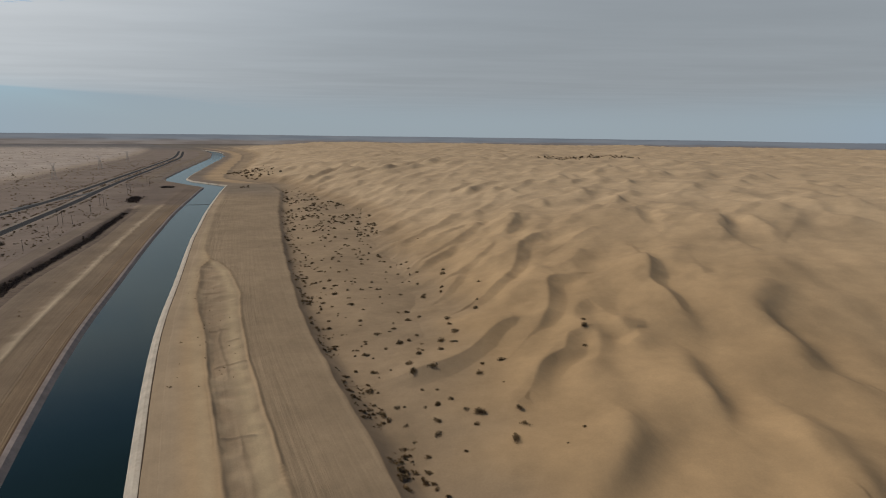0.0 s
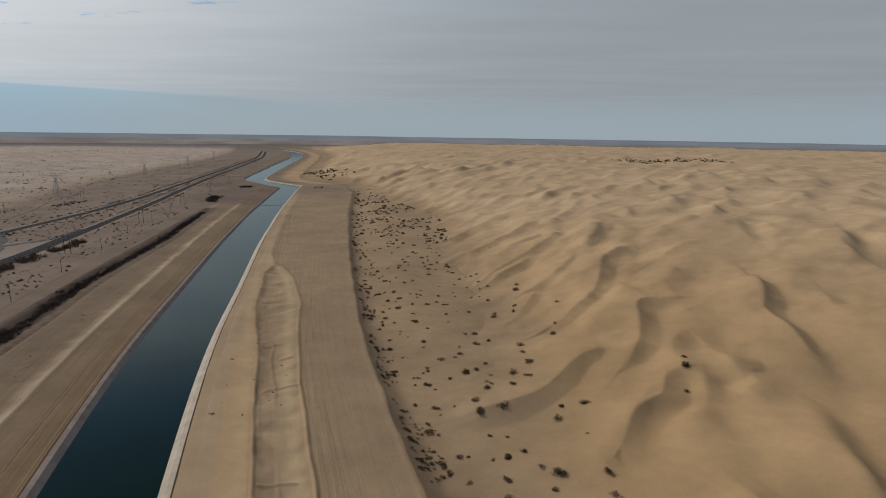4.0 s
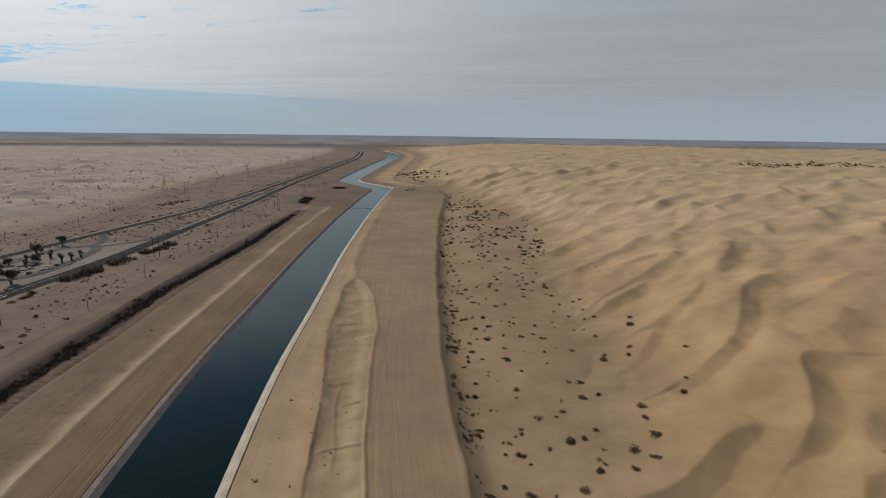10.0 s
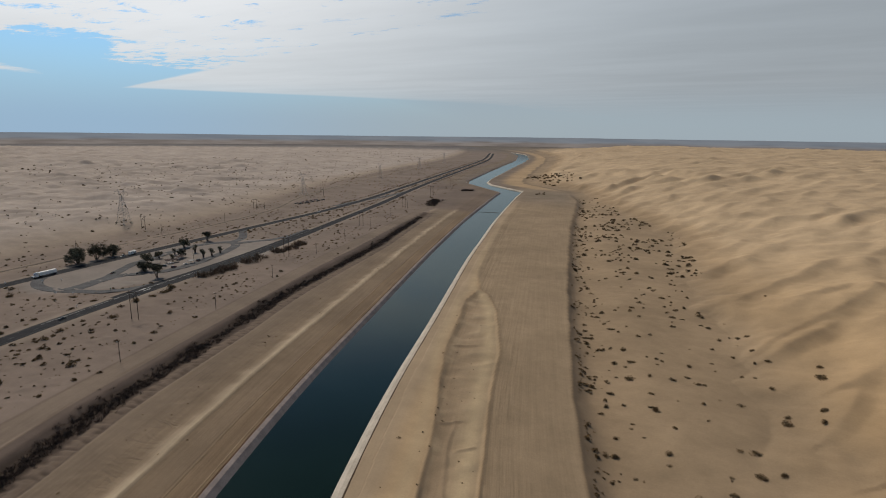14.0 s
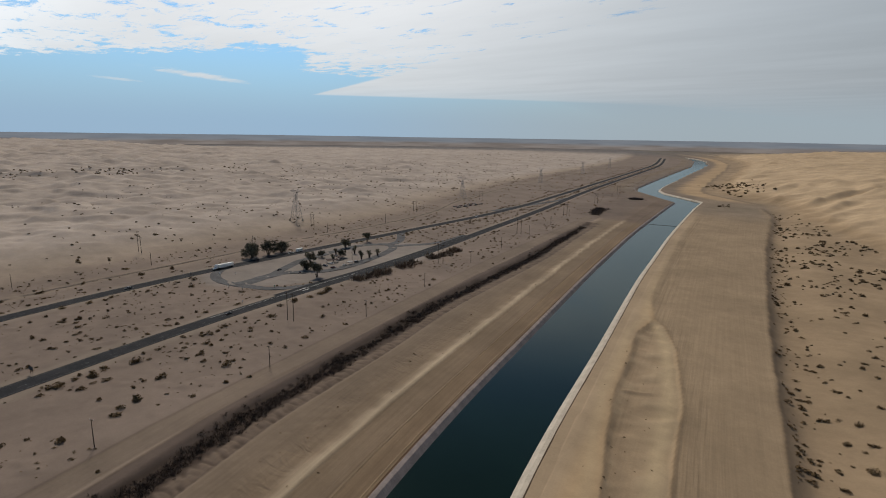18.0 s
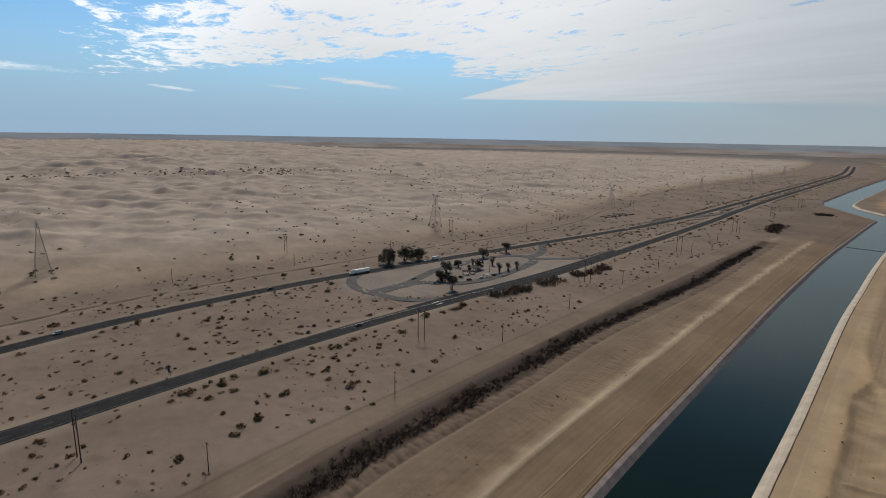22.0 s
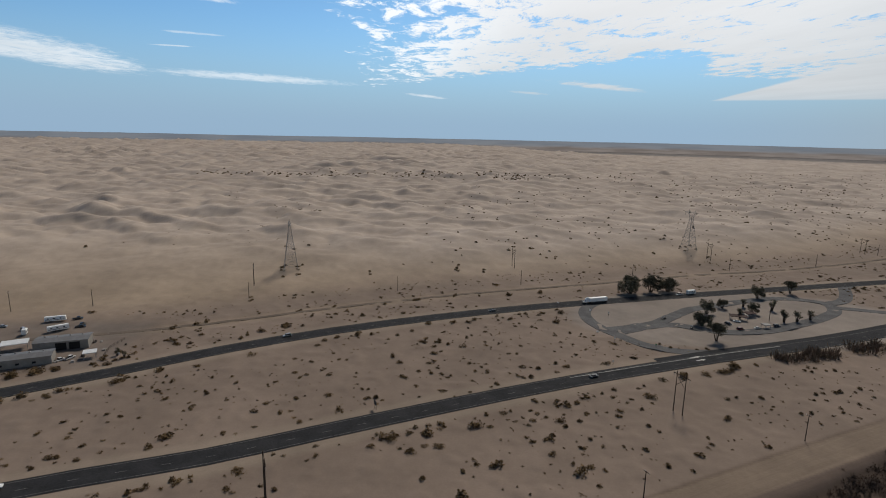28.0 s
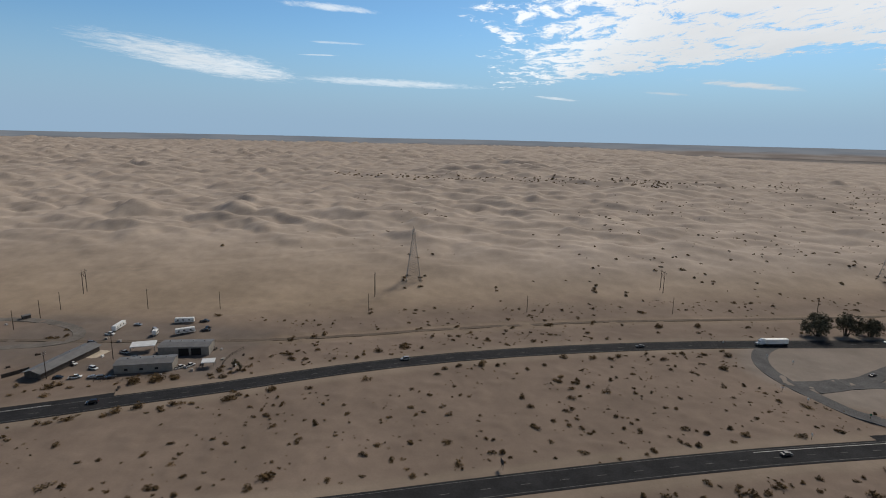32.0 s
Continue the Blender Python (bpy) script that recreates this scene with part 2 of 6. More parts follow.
def water_material():
    """Silty canal water: a dark green body under a gloss tinted to cool reflections."""
    m = bpy.data.materials.new("canal_water")
    m.use_nodes = True
    k = Nodes(m.node_tree)
    place = k.add("ShaderNodeNewGeometry").outputs["Position"]
    n = k.add("ShaderNodeBump")
    n.inputs["Strength"].default_value, n.inputs["Distance"].default_value = 0.09, 0.3
    waves = k.math("ADD", k.noise(place, 0.5, 4.0, 0.6, 0.5), k.math("MULTIPLY", k.noise(place, 0.05, 2.0), 2.0))
    k.link(waves, n.inputs["Height"])
    body_ = k.add("ShaderNodeBsdfDiffuse")
    murk = k.fit(k.noise(place, 0.02, 4.0), 0.3, 0.7)
    k.link(k.mix(murk, (0.0040, 0.0114, 0.0080, 1), (0.0054, 0.0150, 0.0106, 1)), body_.inputs["Color"])
    gloss = k.add("ShaderNodeBsdfGlossy")
    gloss.inputs["Color"].default_value = (0.68, 0.77, 0.79, 1.0)
    gloss.inputs["Roughness"].default_value = 0.09
    edge_ = k.add("ShaderNodeFresnel")
    edge_.inputs["IOR"].default_value = 1.29
    blend = k.add("ShaderNodeMixShader")
    for node in (gloss, edge_):
        k.link(n.outputs[0], node.inputs["Normal"])
    k.link(edge_.outputs[0], blend.inputs[0])
    k.link(body_.outputs[0], blend.inputs[1])
    k.link(gloss.outputs[0], blend.inputs[2])
    k.link(blend.outputs[0], k.add("ShaderNodeOutputMaterial").inputs[0])
    return m


GROUND = ground_material()
WATER = water_material()
CONCRETE = material("pale_concrete", (0.47, 0.405, 0.325), 0.9, grain=0.12, size=6.0, bump=0.3)
# west lining slopes away from the sun: its shade is in this grey
CONCRETE_SHADED = material("shaded_concrete", (0.245, 0.205, 0.19), 0.9, grain=0.16, size=5.0, bump=0.3)
ASPHALT = material("asphalt", (0.027, 0.027, 0.029), 0.95, gloss=0.1, grain=0.16, size=7.0, bump=0.3, bump_size=0.6)
ASPHALT_OLD = material("sanded_asphalt", (0.100, 0.098, 0.098), 0.95, gloss=0.15, grain=0.16, size=8.0, bump=0.3, bump_size=0.6)
YARD_ROAD = material("worn_yard_road", (0.15, 0.135, 0.12), 0.95, grain=0.16, size=8.0, bump=0.3)
PACKED = material("packed_dirt", (0.13, 0.103, 0.08), 0.95, grain=0.14, size=7.0, bump=0.4)
PAINT_WHITE = material("road_paint", (0.42, 0.41, 0.39), 0.7, grain=0.12, size=1.0)
PAINT_WORN = material("worn_road_paint", (0.16, 0.157, 0.15), 0.8, grain=0.2, size=3.0)


def far_material():
    """Farmland only seen along the horizon; its haze is painted into a colour that glows."""
    m = bpy.data.materials.new("glowing_far_farmland")
    m.use_nodes = True
    k = Nodes(m.node_tree)
    place = k.add("ShaderNodeNewGeometry").outputs["Position"]
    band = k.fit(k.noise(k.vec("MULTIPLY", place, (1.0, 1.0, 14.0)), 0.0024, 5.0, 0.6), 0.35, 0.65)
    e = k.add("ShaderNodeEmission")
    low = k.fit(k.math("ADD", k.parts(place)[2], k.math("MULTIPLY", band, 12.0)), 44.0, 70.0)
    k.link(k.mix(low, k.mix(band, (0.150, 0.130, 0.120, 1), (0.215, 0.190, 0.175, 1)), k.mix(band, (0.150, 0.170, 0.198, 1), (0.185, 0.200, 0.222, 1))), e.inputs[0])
    k.link(e.outputs[0], k.add("ShaderNodeOutputMaterial").inputs[0])
    return m


FAR_LAND = far_material()

# ---- plan: lines of the place, in metres ----


def curve(points, step=12.0):
    """A smooth line through a few plan points."""
    p = np.array(points, float)
    p = np.vstack([2 * p[0] - p[1], p, 2 * p[-1] - p[-2]])
    out = []
    for a, b, c, d in zip(p, p[1:], p[2:], p[3:]):
        for t in np.linspace(0, 1, max(2, int(np.hypot(*(c - b)) / step)), endpoint=False):
            out.append(0.5 * (2 * b + (c - a) * t + (2 * a - 5 * b + 4 * c - d) * t * t + (3 * b - a - 3 * c + d) * t ** 3))
    return np.array(out + [p[-2]])


def along(line, x, y):
    """Way along a line and distance to its right, for arrays of places."""
    best = np.full(x.shape, 1e18)
    s_out, d_out = np.zeros(x.shape), np.zeros(x.shape)
    s0 = 0.0
    for a, b in zip(line, line[1:]):
        w = b - a
        n = np.hypot(*w)
        w = w / n
        t = np.clip((x - a[0]) * w[0] + (y - a[1]) * w[1], 0, n)
        ex, ey = x - a[0] - t * w[0], y - a[1] - t * w[1]
        q = ex * ex + ey * ey
        near = q < best
        best = np.where(near, q, best)
        s_out = np.where(near, s0 + t, s_out)
        d_out = np.where(near, np.sqrt(q) * np.where(w[1] * (x - a[0]) - w[0] * (y - a[1]) >= 0, 1, -1), d_out)
        s0 += n
    return s_out, d_out


# right and left water edges, station by station
BANK_R = curve([(75, -190), (-30, 8), (-109, 171), (-169, 305), (-219, 437), (-277, 590), (-312, 690), (-358, 822), (-414, 995), (-456, 1128)], 16)
BANK_L = curve([(41, -209), (-65, -9), (-146, 157), (-207, 293), (-257, 424), (-314, 577), (-350, 678), (-396, 810), (-452, 985), (-494, 1118)], 16)
BANK_R = np.vstack([BANK_R, [(-484, 1226), (-560, 1288), (-607, 1327), (-640, 1375)], curve([(-652, 1402), (-708, 1567), (-852, 2065), (-1021, 2602), (-1231, 3093), (-1457, 3443), (-1900, 3900)], 60)])
BANK_L = np.vstack([BANK_L, [(-512, 1178), (-590, 1252), (-666, 1324), (-698, 1376)], curve([(-705, 1400), (-773, 1613), (-926, 2079), (-1100, 2620), (-1310, 3120), (-1520, 3470), (-1960, 3930)], 60)])
CANAL = curve([(57, -200), (-47, 0), (-127, 164), (-188, 299), (-238, 430), (-295, 584), (-331, 684), (-377, 816), (-433, 990), (-475, 1123), (-500, 1206)], 20)
CANAL = np.vstack([CANAL, [(-575, 1270), (-636, 1325), (-668, 1388)], curve([(-680, 1410), (-740, 1590), (-890, 2070), (-1060, 2610), (-1270, 3107), (-1490, 3457), (-1930, 3915)], 80)])
HALF = 19.7
DITCH = curve([(-130, -75), (-185, 60), (-230, 150), (-248, 198), (-272, 247), (-301, 327), (-339, 425), (-387, 587), (-430, 705), (-474, 828)], 20)
NEAR_ROAD = curve([(-236, -320), (-262, -200), (-290, -90), (-318, 8), (-342, 82), (-353, 122), (-369, 164), (-388, 215), (-411, 282), (-436, 370), (-467, 490), (-533, 680), (-613, 903), (-696, 1118), (-790, 1378), (-975, 1915), (-1180, 2480), (-1500, 3200)], 25)
FAR_ROAD = curve([(-235, -330), (-290, -210), (-345, -110), (-387, -28), (-409, 10), (-432, 51), (-460, 97), (-488, 154), (-513, 222), (-535, 300), (-550, 372), (-563, 438), (-589, 580), (-624, 767), (-668, 930), (-745, 1160), (-835, 1420), (-1018, 1950), (-1225, 2520), (-1545, 3240)], 25)
FRONTAGE = curve([(-400, -300), (-440, -180), (-457, -100), (-468, -38), (-481, 24), (-500, 85), (-526, 147), (-546, 205), (-562, 252), (-578, 320), (-598, 398), (-617, 467), (-641, 584), (-692, 732), (-786, 896), (-930, 1245), (-1085, 1700), (-1260, 2250), (-1480, 2800), (-1800, 3500), (-2300, 4400)], 25)
TRACK = curve([(-165, -60), (-225, 75), (-262, 160), (-287, 215), (-322, 310), (-357, 410), (-404, 545), (-446, 680), (-500, 850), (-580, 1090)], 25)



def beside(line, shift):
    """The line moved sideways to its right."""
    t = np.gradient(line, axis=0)
    t /= np.hypot(t[:, 0], t[:, 1])[:, None]
    return line + np.stack([t[:, 1], -t[:, 0]], -1) * shift


NEAR_ROAD, FAR_ROAD = beside(NEAR_ROAD, 6.4), beside(FAR_ROAD, 7.8)


def smooth(a, b, x):
    t = np.clip((x - a) / (b - a), 0, 1)
    return t * t * (3 - 2 * t)


def lattice(x, y, seed):
    """Gradient noise on arrays, about -0.7 to 0.7."""
    perm = np.random.default_rng(seed).permutation(512)
    xi, yi = np.floor(x).astype(int), np.floor(y).astype(int)
    fx, fy = x - xi, y - yi

    def corner(i, j):
        a = perm[(perm[(xi + i) & 511] + yi + j) & 511] * (math.tau / 512)
        return np.cos(a) * (fx - i) + np.sin(a) * (fy - j)

    u, v = fx ** 3 * (fx * (fx * 6 - 15) + 10), fy ** 3 * (fy * (fy * 6 - 15) + 10)
    p, q = corner(0, 0) * (1 - u) + corner(1, 0) * u, corner(0, 1) * (1 - u) + corner(1, 1) * u
    return p * (1 - v) + q * v


def rough(x, y, size, seed, octaves=3):
    total, gain = 0.0, 1.0
    for k in range(octaves):
        total = total + gain * lattice(x / size, y / size, seed + k)
        size, gain = size * 0.5, gain * 0.5
    return total


def dune_rows(x, y, span, heading, seed, crest=0.60):
    """Rows of transverse dunes, 0 to about 1: long windward backs, short slip faces, crests that wander and break off."""
    c, s = math.cos(radians(heading)), math.sin(radians(heading))
    wx_ = x + span * (0.8 * lattice(x / (1.9 * span), y / (1.9 * span), seed) + 0.34 * lattice(x / (0.8 * span), y / (0.8 * span), seed + 1))
    wy_ = y + span * (0.8 * lattice(x / (1.9 * span), y / (1.9 * span), seed + 2) + 0.34 * lattice(x / (0.8 * span), y / (0.8 * span), seed + 3))
    u, v = (wx_ * c + wy_ * s) / span, (wy_ * c - wx_ * s) / span
    row = np.floor(u)
    t = u - row
    tall = np.clip(0.56 + 1.25 * lattice(v / 0.95 + row * 7.31, row * 3.17 + 0.5, seed + 4) + 0.3 * lattice(v / 0.45, row * 5.3 + 0.5, seed + 5), 0.04, 1.2)
    c_ = crest + 0.10 * lattice(v / 1.3, row * 2.7 + 0.5, seed + 6)
    back = t / c_
    back = back * back * (2.35 - 1.35 * back)
    face = np.clip((1 - t) / (1 - c_), 0, 1)
    face = face * face * (3 - 2 * face) * 0.55 + face ** 1.6 * 0.45
    return tall * np.where(t < c_, back, face)


def dunes(x, y):
    """Relief of the dune field, 0 to about 1.5, in units of one dune's height."""
    a = np.clip(0.62 + 1.1 * lattice(x / 300, y / 300, 51), 0.2, 1.1)
    big, mid = dune_rows(x, y, 74, -26, 611), dune_rows(x, y, 38, -12, 631, 0.57)
    small = dune_rows(x, y, 19, -34, 651, 0.55)
    return big * a + 0.52 * mid * (0.55 + 0.45 * big) + 0.09 * small


# crests of the dunes that rise nearest to the canal: line, height, back and face widths
CRESTS = [(curve([(24, 362), (37, 376), (50, 403), (60, 440), (66, 472), (74, 491), (91, 505), (108, 497)], 8), 3.6, 14, 8),
          (curve([(-32, 256), (-12, 261), (9, 274), (21, 291), (31, 307), (42, 316), (56, 317)], 8), 2.7, 13, 8),
          (curve([(53, 301), (64, 322), (69, 346), (73, 374), (80, 383), (94, 384)], 8), 4.2, 14, 8),
          (curve([(41, 236), (51, 259), (64, 271), (70, 290), (81, 295)], 8), 3.8, 13, 8),
          (curve([(139, 284), (140, 310), (139, 334), (137, 354), (146, 379), (152, 414)], 8), 4.4, 15, 9),
          (curve([(183, 238), (174, 245), (176, 256), (183, 278), (182, 293), (182, 303), (194, 325), (215, 347)], 8), 6.4, 17, 10)]
CRESTS += [(curve([(115, 198), (116, 218), (118, 237), (123, 259), (126, 274)], 8), 4.8, 15, 9),
           (curve([(97, 273), (113, 283), (132, 285)], 8), 2.6, 12, 8),
           (curve([(52, 160), (63, 173), (71, 184), (80, 193), (90, 197)], 8), 4.2, 14, 9),
           (curve([(101, 283), (97, 299), (104, 321)], 8), 2.4, 11, 7),
           (curve([(134, 162), (135, 181), (141, 196), (145, 214)], 8), 4.0, 15, 10),
           (curve([(97, 318), (100, 303), (103, 291), (108, 283)], 8), 3.8, 15, 9)]
CRESTS += [(curve([(177, 359), (178, 368), (183, 387)], 8), 2.8, 13, 9),
           (curve([(247, 476), (255, 502), (269, 539)], 8), 3.6, 16, 10),
           (curve([(-21, 461), (-1, 492), (14, 518)], 8), 2.6, 10, 7),
           (curve([(-1, 379), (8, 401), (16, 434)], 8), 2.2, 10, 7),
           (curve([(-6, 549), (18, 573), (33, 588)], 8), 2.6, 11, 8),
           (curve([(48, 508), (67, 544), (84, 608)], 8), 3.0, 13, 9)]
CRESTS += [(curve([(189, 495), (190, 534), (216, 622)], 12), 3.0, 18, 9),
           (curve([(242, 445), (241, 477), (267, 535)], 12), 3.0, 18, 9),
           (curve([(300, 471), (343, 525), (412, 577)], 14), 3.5, 20, 10),
           (curve([(106, 471), (125, 490), (146, 511)], 10), 2.0, 14, 7),
           (curve([(-50, 540), (-25, 578), (-7, 609), (19, 662)], 10), 2.5, 13, 8),
           (curve([(-30, 462), (-5, 506), (11, 528), (43, 587)], 10), 2.5, 13, 8),
           (curve([(-6, 410), (17, 439), (34, 464), (49, 501)], 10), 2.2, 12, 7),
           (curve([(-78, 618), (-54, 664), (-31, 708), (1, 783)], 12), 2.8, 15, 9),
           (curve([(-96, 750), (-73, 790), (-54, 835)], 12), 2.8, 16, 9)]


def near_dunes(x, y):
    """The dunes nearest to the canal, built up crest by crest."""
    top = np.zeros(x.shape)
    for line, tall, back_w, face_w in CRESTS:
        s, d = along(line, x, y)
        n = np.hypot(*np.diff(line, axis=0).T).sum()
        end = smooth(0, 22, s) * smooth(n, n - 22, s)
        dd = np.abs(d)
        h = np.where(d < 0, 1 / (1 + (dd / (1.3 * back_w)) ** 1.6) * smooth(5 * back_w, 0, dd), np.clip(1 - dd / (1.65 * face_w), 0, 1) ** 1.4)
        h = 1.45 * tall * h * (0.35 + 0.65 * end)
        top = np.where(dd < 160, np.maximum(top, h) + 0.18 * np.minimum(top, h), top)
    return top


# low ridges across the spoil heap beside the lane: way along the canal, inner and outer end, slant
MOUND_BARS = [(551, 30, 39, 0.35), (494, 32, 48, 0.25), (640, 23, 36, 0.3), (530, 39, 46, 0.6), (420, 31, 44, -0.2)]
WHEEL_TRACKS = [[(-573, -181), (-608, -104), (-657, -20), (-694, 58)], [(-566, -175), (-598, -98), (-642, -14), (-691, 65)]]


def along_many(lines, x, y):
    return [along(curve(q, 30), x, y)[1] for q in lines]


FRONT_S = np.array([-400, 100, 200, 280, 369, 453, 557, 700, 830, 955, 1100, 1300, 1700, 4000.0])
FRONT_D = np.array([60, 84, 104, 126, 166, 184, 182, 205, 222, 188, 150, 120, 120, 160.0])


def terrain(x, y, full=False):
    """Height of the ground; with full, also the soil's colour, painted shade included, and the lane coordinates."""
    s, d = along(CANAL, x, y)
    _, q = along(DITCH, x, y)
    _, n1 = along(NEAR_ROAD, x, y)
    _, n2 = along(FAR_ROAD, x, y)
    _, n3 = along(FRONTAGE, x, y)
    _, n4 = along(TRACK, x, y)
    e, left = d - HALF, -d - HALF
    wob = rough(x, y, 40, 71, 3)
    far = np.hypot(x + 90, y - 130)
    after = smooth(1180, 1260, y)                      # beyond the canal's bend
    # right bank, terrace and valley
    edge_at = np.interp(y, [100, 180, 330, 521, 712, 1123, 1300], [82, 84, 87, 92, 100, 117, 90]) + 1.5 * wob
    tip = smooth(430, 505, y)
    inner = np.interp(y, [170, 245, 314, 389, 427, 470, 500, 560], [30, 29, 28, 20, 20, 19, 25, 20]) + 1.2 * wob
    outer = np.interp(y, [170, 300, 400, 461, 495, 503, 560, 1200], [50, 50, 50, 43, 33, 26, 16, 14]) + 1.2 * wob
    near_y = smooth(516, 492, y)
    right = 0.5 + 0.5 * smooth(5, 14, e) + 0.75 * np.exp(-((e - inner) / 0.8) ** 2) * near_y + 0.7 * np.exp(-((e - outer) / 0.8) ** 2) * near_y
    right = right - 1.0 * smooth(inner, inner + 4, e) * smooth(560, 440, y) - 0.6 * smooth(inner - 2, inner, e)
    lumps = rough(x, y, 14, 105, 2)
    inside = smooth(inner, inner + 2, e) * smooth(outer, outer - 2, e) * near_y
    right = right + 1.1 * lumps * inside
    ridge = np.zeros(x.shape)
    for s_, e0, e1, tilt_ in MOUND_BARS:
        ridge = ridge + np.exp(-((s - s_ - tilt_ * (e - e0) - 1.2 * wob) / 0.9) ** 2) * smooth(e0 - 1.5, e0 + 1, e) * smooth(e1 + 1.5, e1 - 1, e)
    ridge = ridge + np.exp(-((e - inner - 8.5 + 3 * wob) / 0.9) ** 2) * smooth(440, 400, s) * near_y + np.exp(-((e - inner - 8.0 + 3 * wob) / 0.9) ** 2) * smooth(565, 550, s) * smooth(470, 490, s)
    right = right + 0.5 * ridge
    right = right + 0.45 * np.exp(-((e - edge_at + 1.2) / 1.2) ** 2) * (0.7 + 0.9 * wob) * (1 - after)
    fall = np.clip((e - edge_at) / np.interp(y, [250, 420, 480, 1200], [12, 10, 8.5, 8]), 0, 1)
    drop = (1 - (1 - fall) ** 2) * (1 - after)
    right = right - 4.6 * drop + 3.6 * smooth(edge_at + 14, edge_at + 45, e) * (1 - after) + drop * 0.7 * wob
    front = np.interp(y, FRONT_S, FRONT_D) + 16 * wob
    g = np.clip(e - front, 0, None)
    in_dunes = smooth(0, 55, g)
    rise = np.interp(y, [100, 240, 285, 320, 370, 450, 560, 900], [0.2, 0.22, 0.35, 0.7, 1.0, 1.1, 1.3, 1.15])
    base_r = 52 * rise * (1 - np.exp(-g / 210.0)) + 16 * smooth(900, 3000, x) + 8 * rough(x, y, 420, 81, 2) * smooth(60, 300, g)
    relief = dunes(x, y)
    close = smooth(420, 270, x) * smooth(860, 640, y) * (d > 0)
    bare = close * smooth(620, 430, y)
    crests = np.zeros(x.shape)
    m_ = close > 0
    if m_.any():
        crests[m_] = near_dunes(x[m_], y[m_])
    right = right + base_r * (1 - 0.06 * close) + crests * close * smooth(-25, 25, e - front + 12)
    right = right + smooth(0, 45 + 40 * close, g) * (relief * (1 - 0.35 * bare) - 0.25 * (1 - bare)) * (8.0 - 2.2 * smooth(350, 900, g)) + 0.2 * rough(x, y, 9, 95, 2) * (1 - in_dunes)
    # left bank, ditch, desert, far dunes
    heap = 29.5 + 1.5 * wob
    lft = 0.6 + 0.8 * np.exp(-((left - heap) / np.where(left > heap, 6.0, 1.2)) ** 2) - 0.3 * smooth(33, 50, left) + 0.2 * wob
    keep = smooth(865, 832, y)
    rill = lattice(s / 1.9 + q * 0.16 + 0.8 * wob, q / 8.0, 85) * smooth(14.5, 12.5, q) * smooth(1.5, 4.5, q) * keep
    depth = smooth(15.0 + wob, 12.0 + wob, q) * 0.3 + smooth(10, 1, q) * 0.7
    lft = lft - 2.4 * depth * smooth(-11.5, -6.0, q) * keep + 0.8 * rill
    s_l, d_l = s / 4.6 + left * 0.16, left / 13.0
    lft = lft + 0.2 * lattice(s_l + 1.5 * wob, d_l, 301) * smooth(34, 41, left) * smooth(62, 54, left)
    lft = np.where(q < -16, 0.6 + 0.4 * rough(x, y, 30, 87, 3) + 0.9 * np.clip(rough(x, y, 12, 89, 2) - 0.05, 0, 1) * smooth(-28, -40, q), lft)
    f = np.clip(-n3, 0, None)
    base_l = 16 * smooth(10, 150 + 120 * smooth(230, -60, y), f) + 26 * smooth(150, 900, f) + 9 * rough(x, y, 500, 91, 2) * smooth(200, 600, f) + 24 * smooth(1000, 2800, f)
    small = 0.5 * rough(x, y, 26, 93, 3) + 1.3 * np.clip(rough(x, y, 60, 97, 2), 0, 1)
    onset = 25 + 120 * smooth(230, -60, y)
    swell = np.abs(lattice(x / 52, y / 64, 701)) + 0.5 * np.abs(lattice(x / 27 + 0.4 * lattice(x / 60, y / 60, 707), y / 33, 703))
    swell = 1.3 * np.sqrt(swell + 0.02) - 0.5
    base_l = base_l * (0.45 + 0.55 * smooth(1500, 500, y))
    lft = lft + base_l + small * smooth(30, 120, f) + (0.78 * relief + 0.7 * swell - 0.35) * smooth(onset, onset + 165, f) * (8.0 + 4.0 * smooth(150, 450, f) + 2.0 * smooth(600, 1500, f)) * (1 - 0.35 * smooth(900, 1700, y))
    z = np.where(d > 0, right, lft)
    flat = after * smooth(75, 38, np.abs(d))
    z = z * (1 - flat) + 1.0 * flat
    # roads lie level
    for n, w in ((n1, 9.0), (n2, 9.0)):
        f1 = smooth(w + 12, w, np.abs(n)) * (far < 3500)
        z = z * (1 - f1) + 0.9 * f1
    f1 = smooth(12, 5, np.abs(n3)) * 0.6
    z = z - f1 * 0.3
    z = np.where((d > -HALF - 16.5) & (d < HALF + 9.5), np.minimum(z, 0.2), z)
    z = np.where(np.abs(d) < HALF + 5.0, -6.0, z)
    # far edge: the dunes sink to a plain
    z = z * smooth(4400, 3300, far) + 15 * smooth(3300, 4400, far)
    if not full:
        return z
    col = np.zeros(x.shape + (4,))

    def zone(mask, rgb, furrow=None):
        m_ = np.clip(mask, 0, 1)[..., None]
        col[..., :3] = col[..., :3] * (1 - m_) + np.array(rgb) * m_
        if furrow is not None:
            col[..., 3] = col[..., 3] * (1 - m_[..., 0]) + furrow * m_[..., 0]

    one = np.ones(x.shape)
    R, L = (d > 0) * one, (d <= 0) * one
    zone(one, (0.434, 0.325, 0.219), 0.0)
    zone(R, (0.535, 0.380, 0.227))
    # dunes grow paler with distance: haze painted into the sand colour
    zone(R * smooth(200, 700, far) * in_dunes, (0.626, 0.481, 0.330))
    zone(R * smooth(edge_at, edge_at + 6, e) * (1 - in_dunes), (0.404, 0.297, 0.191))
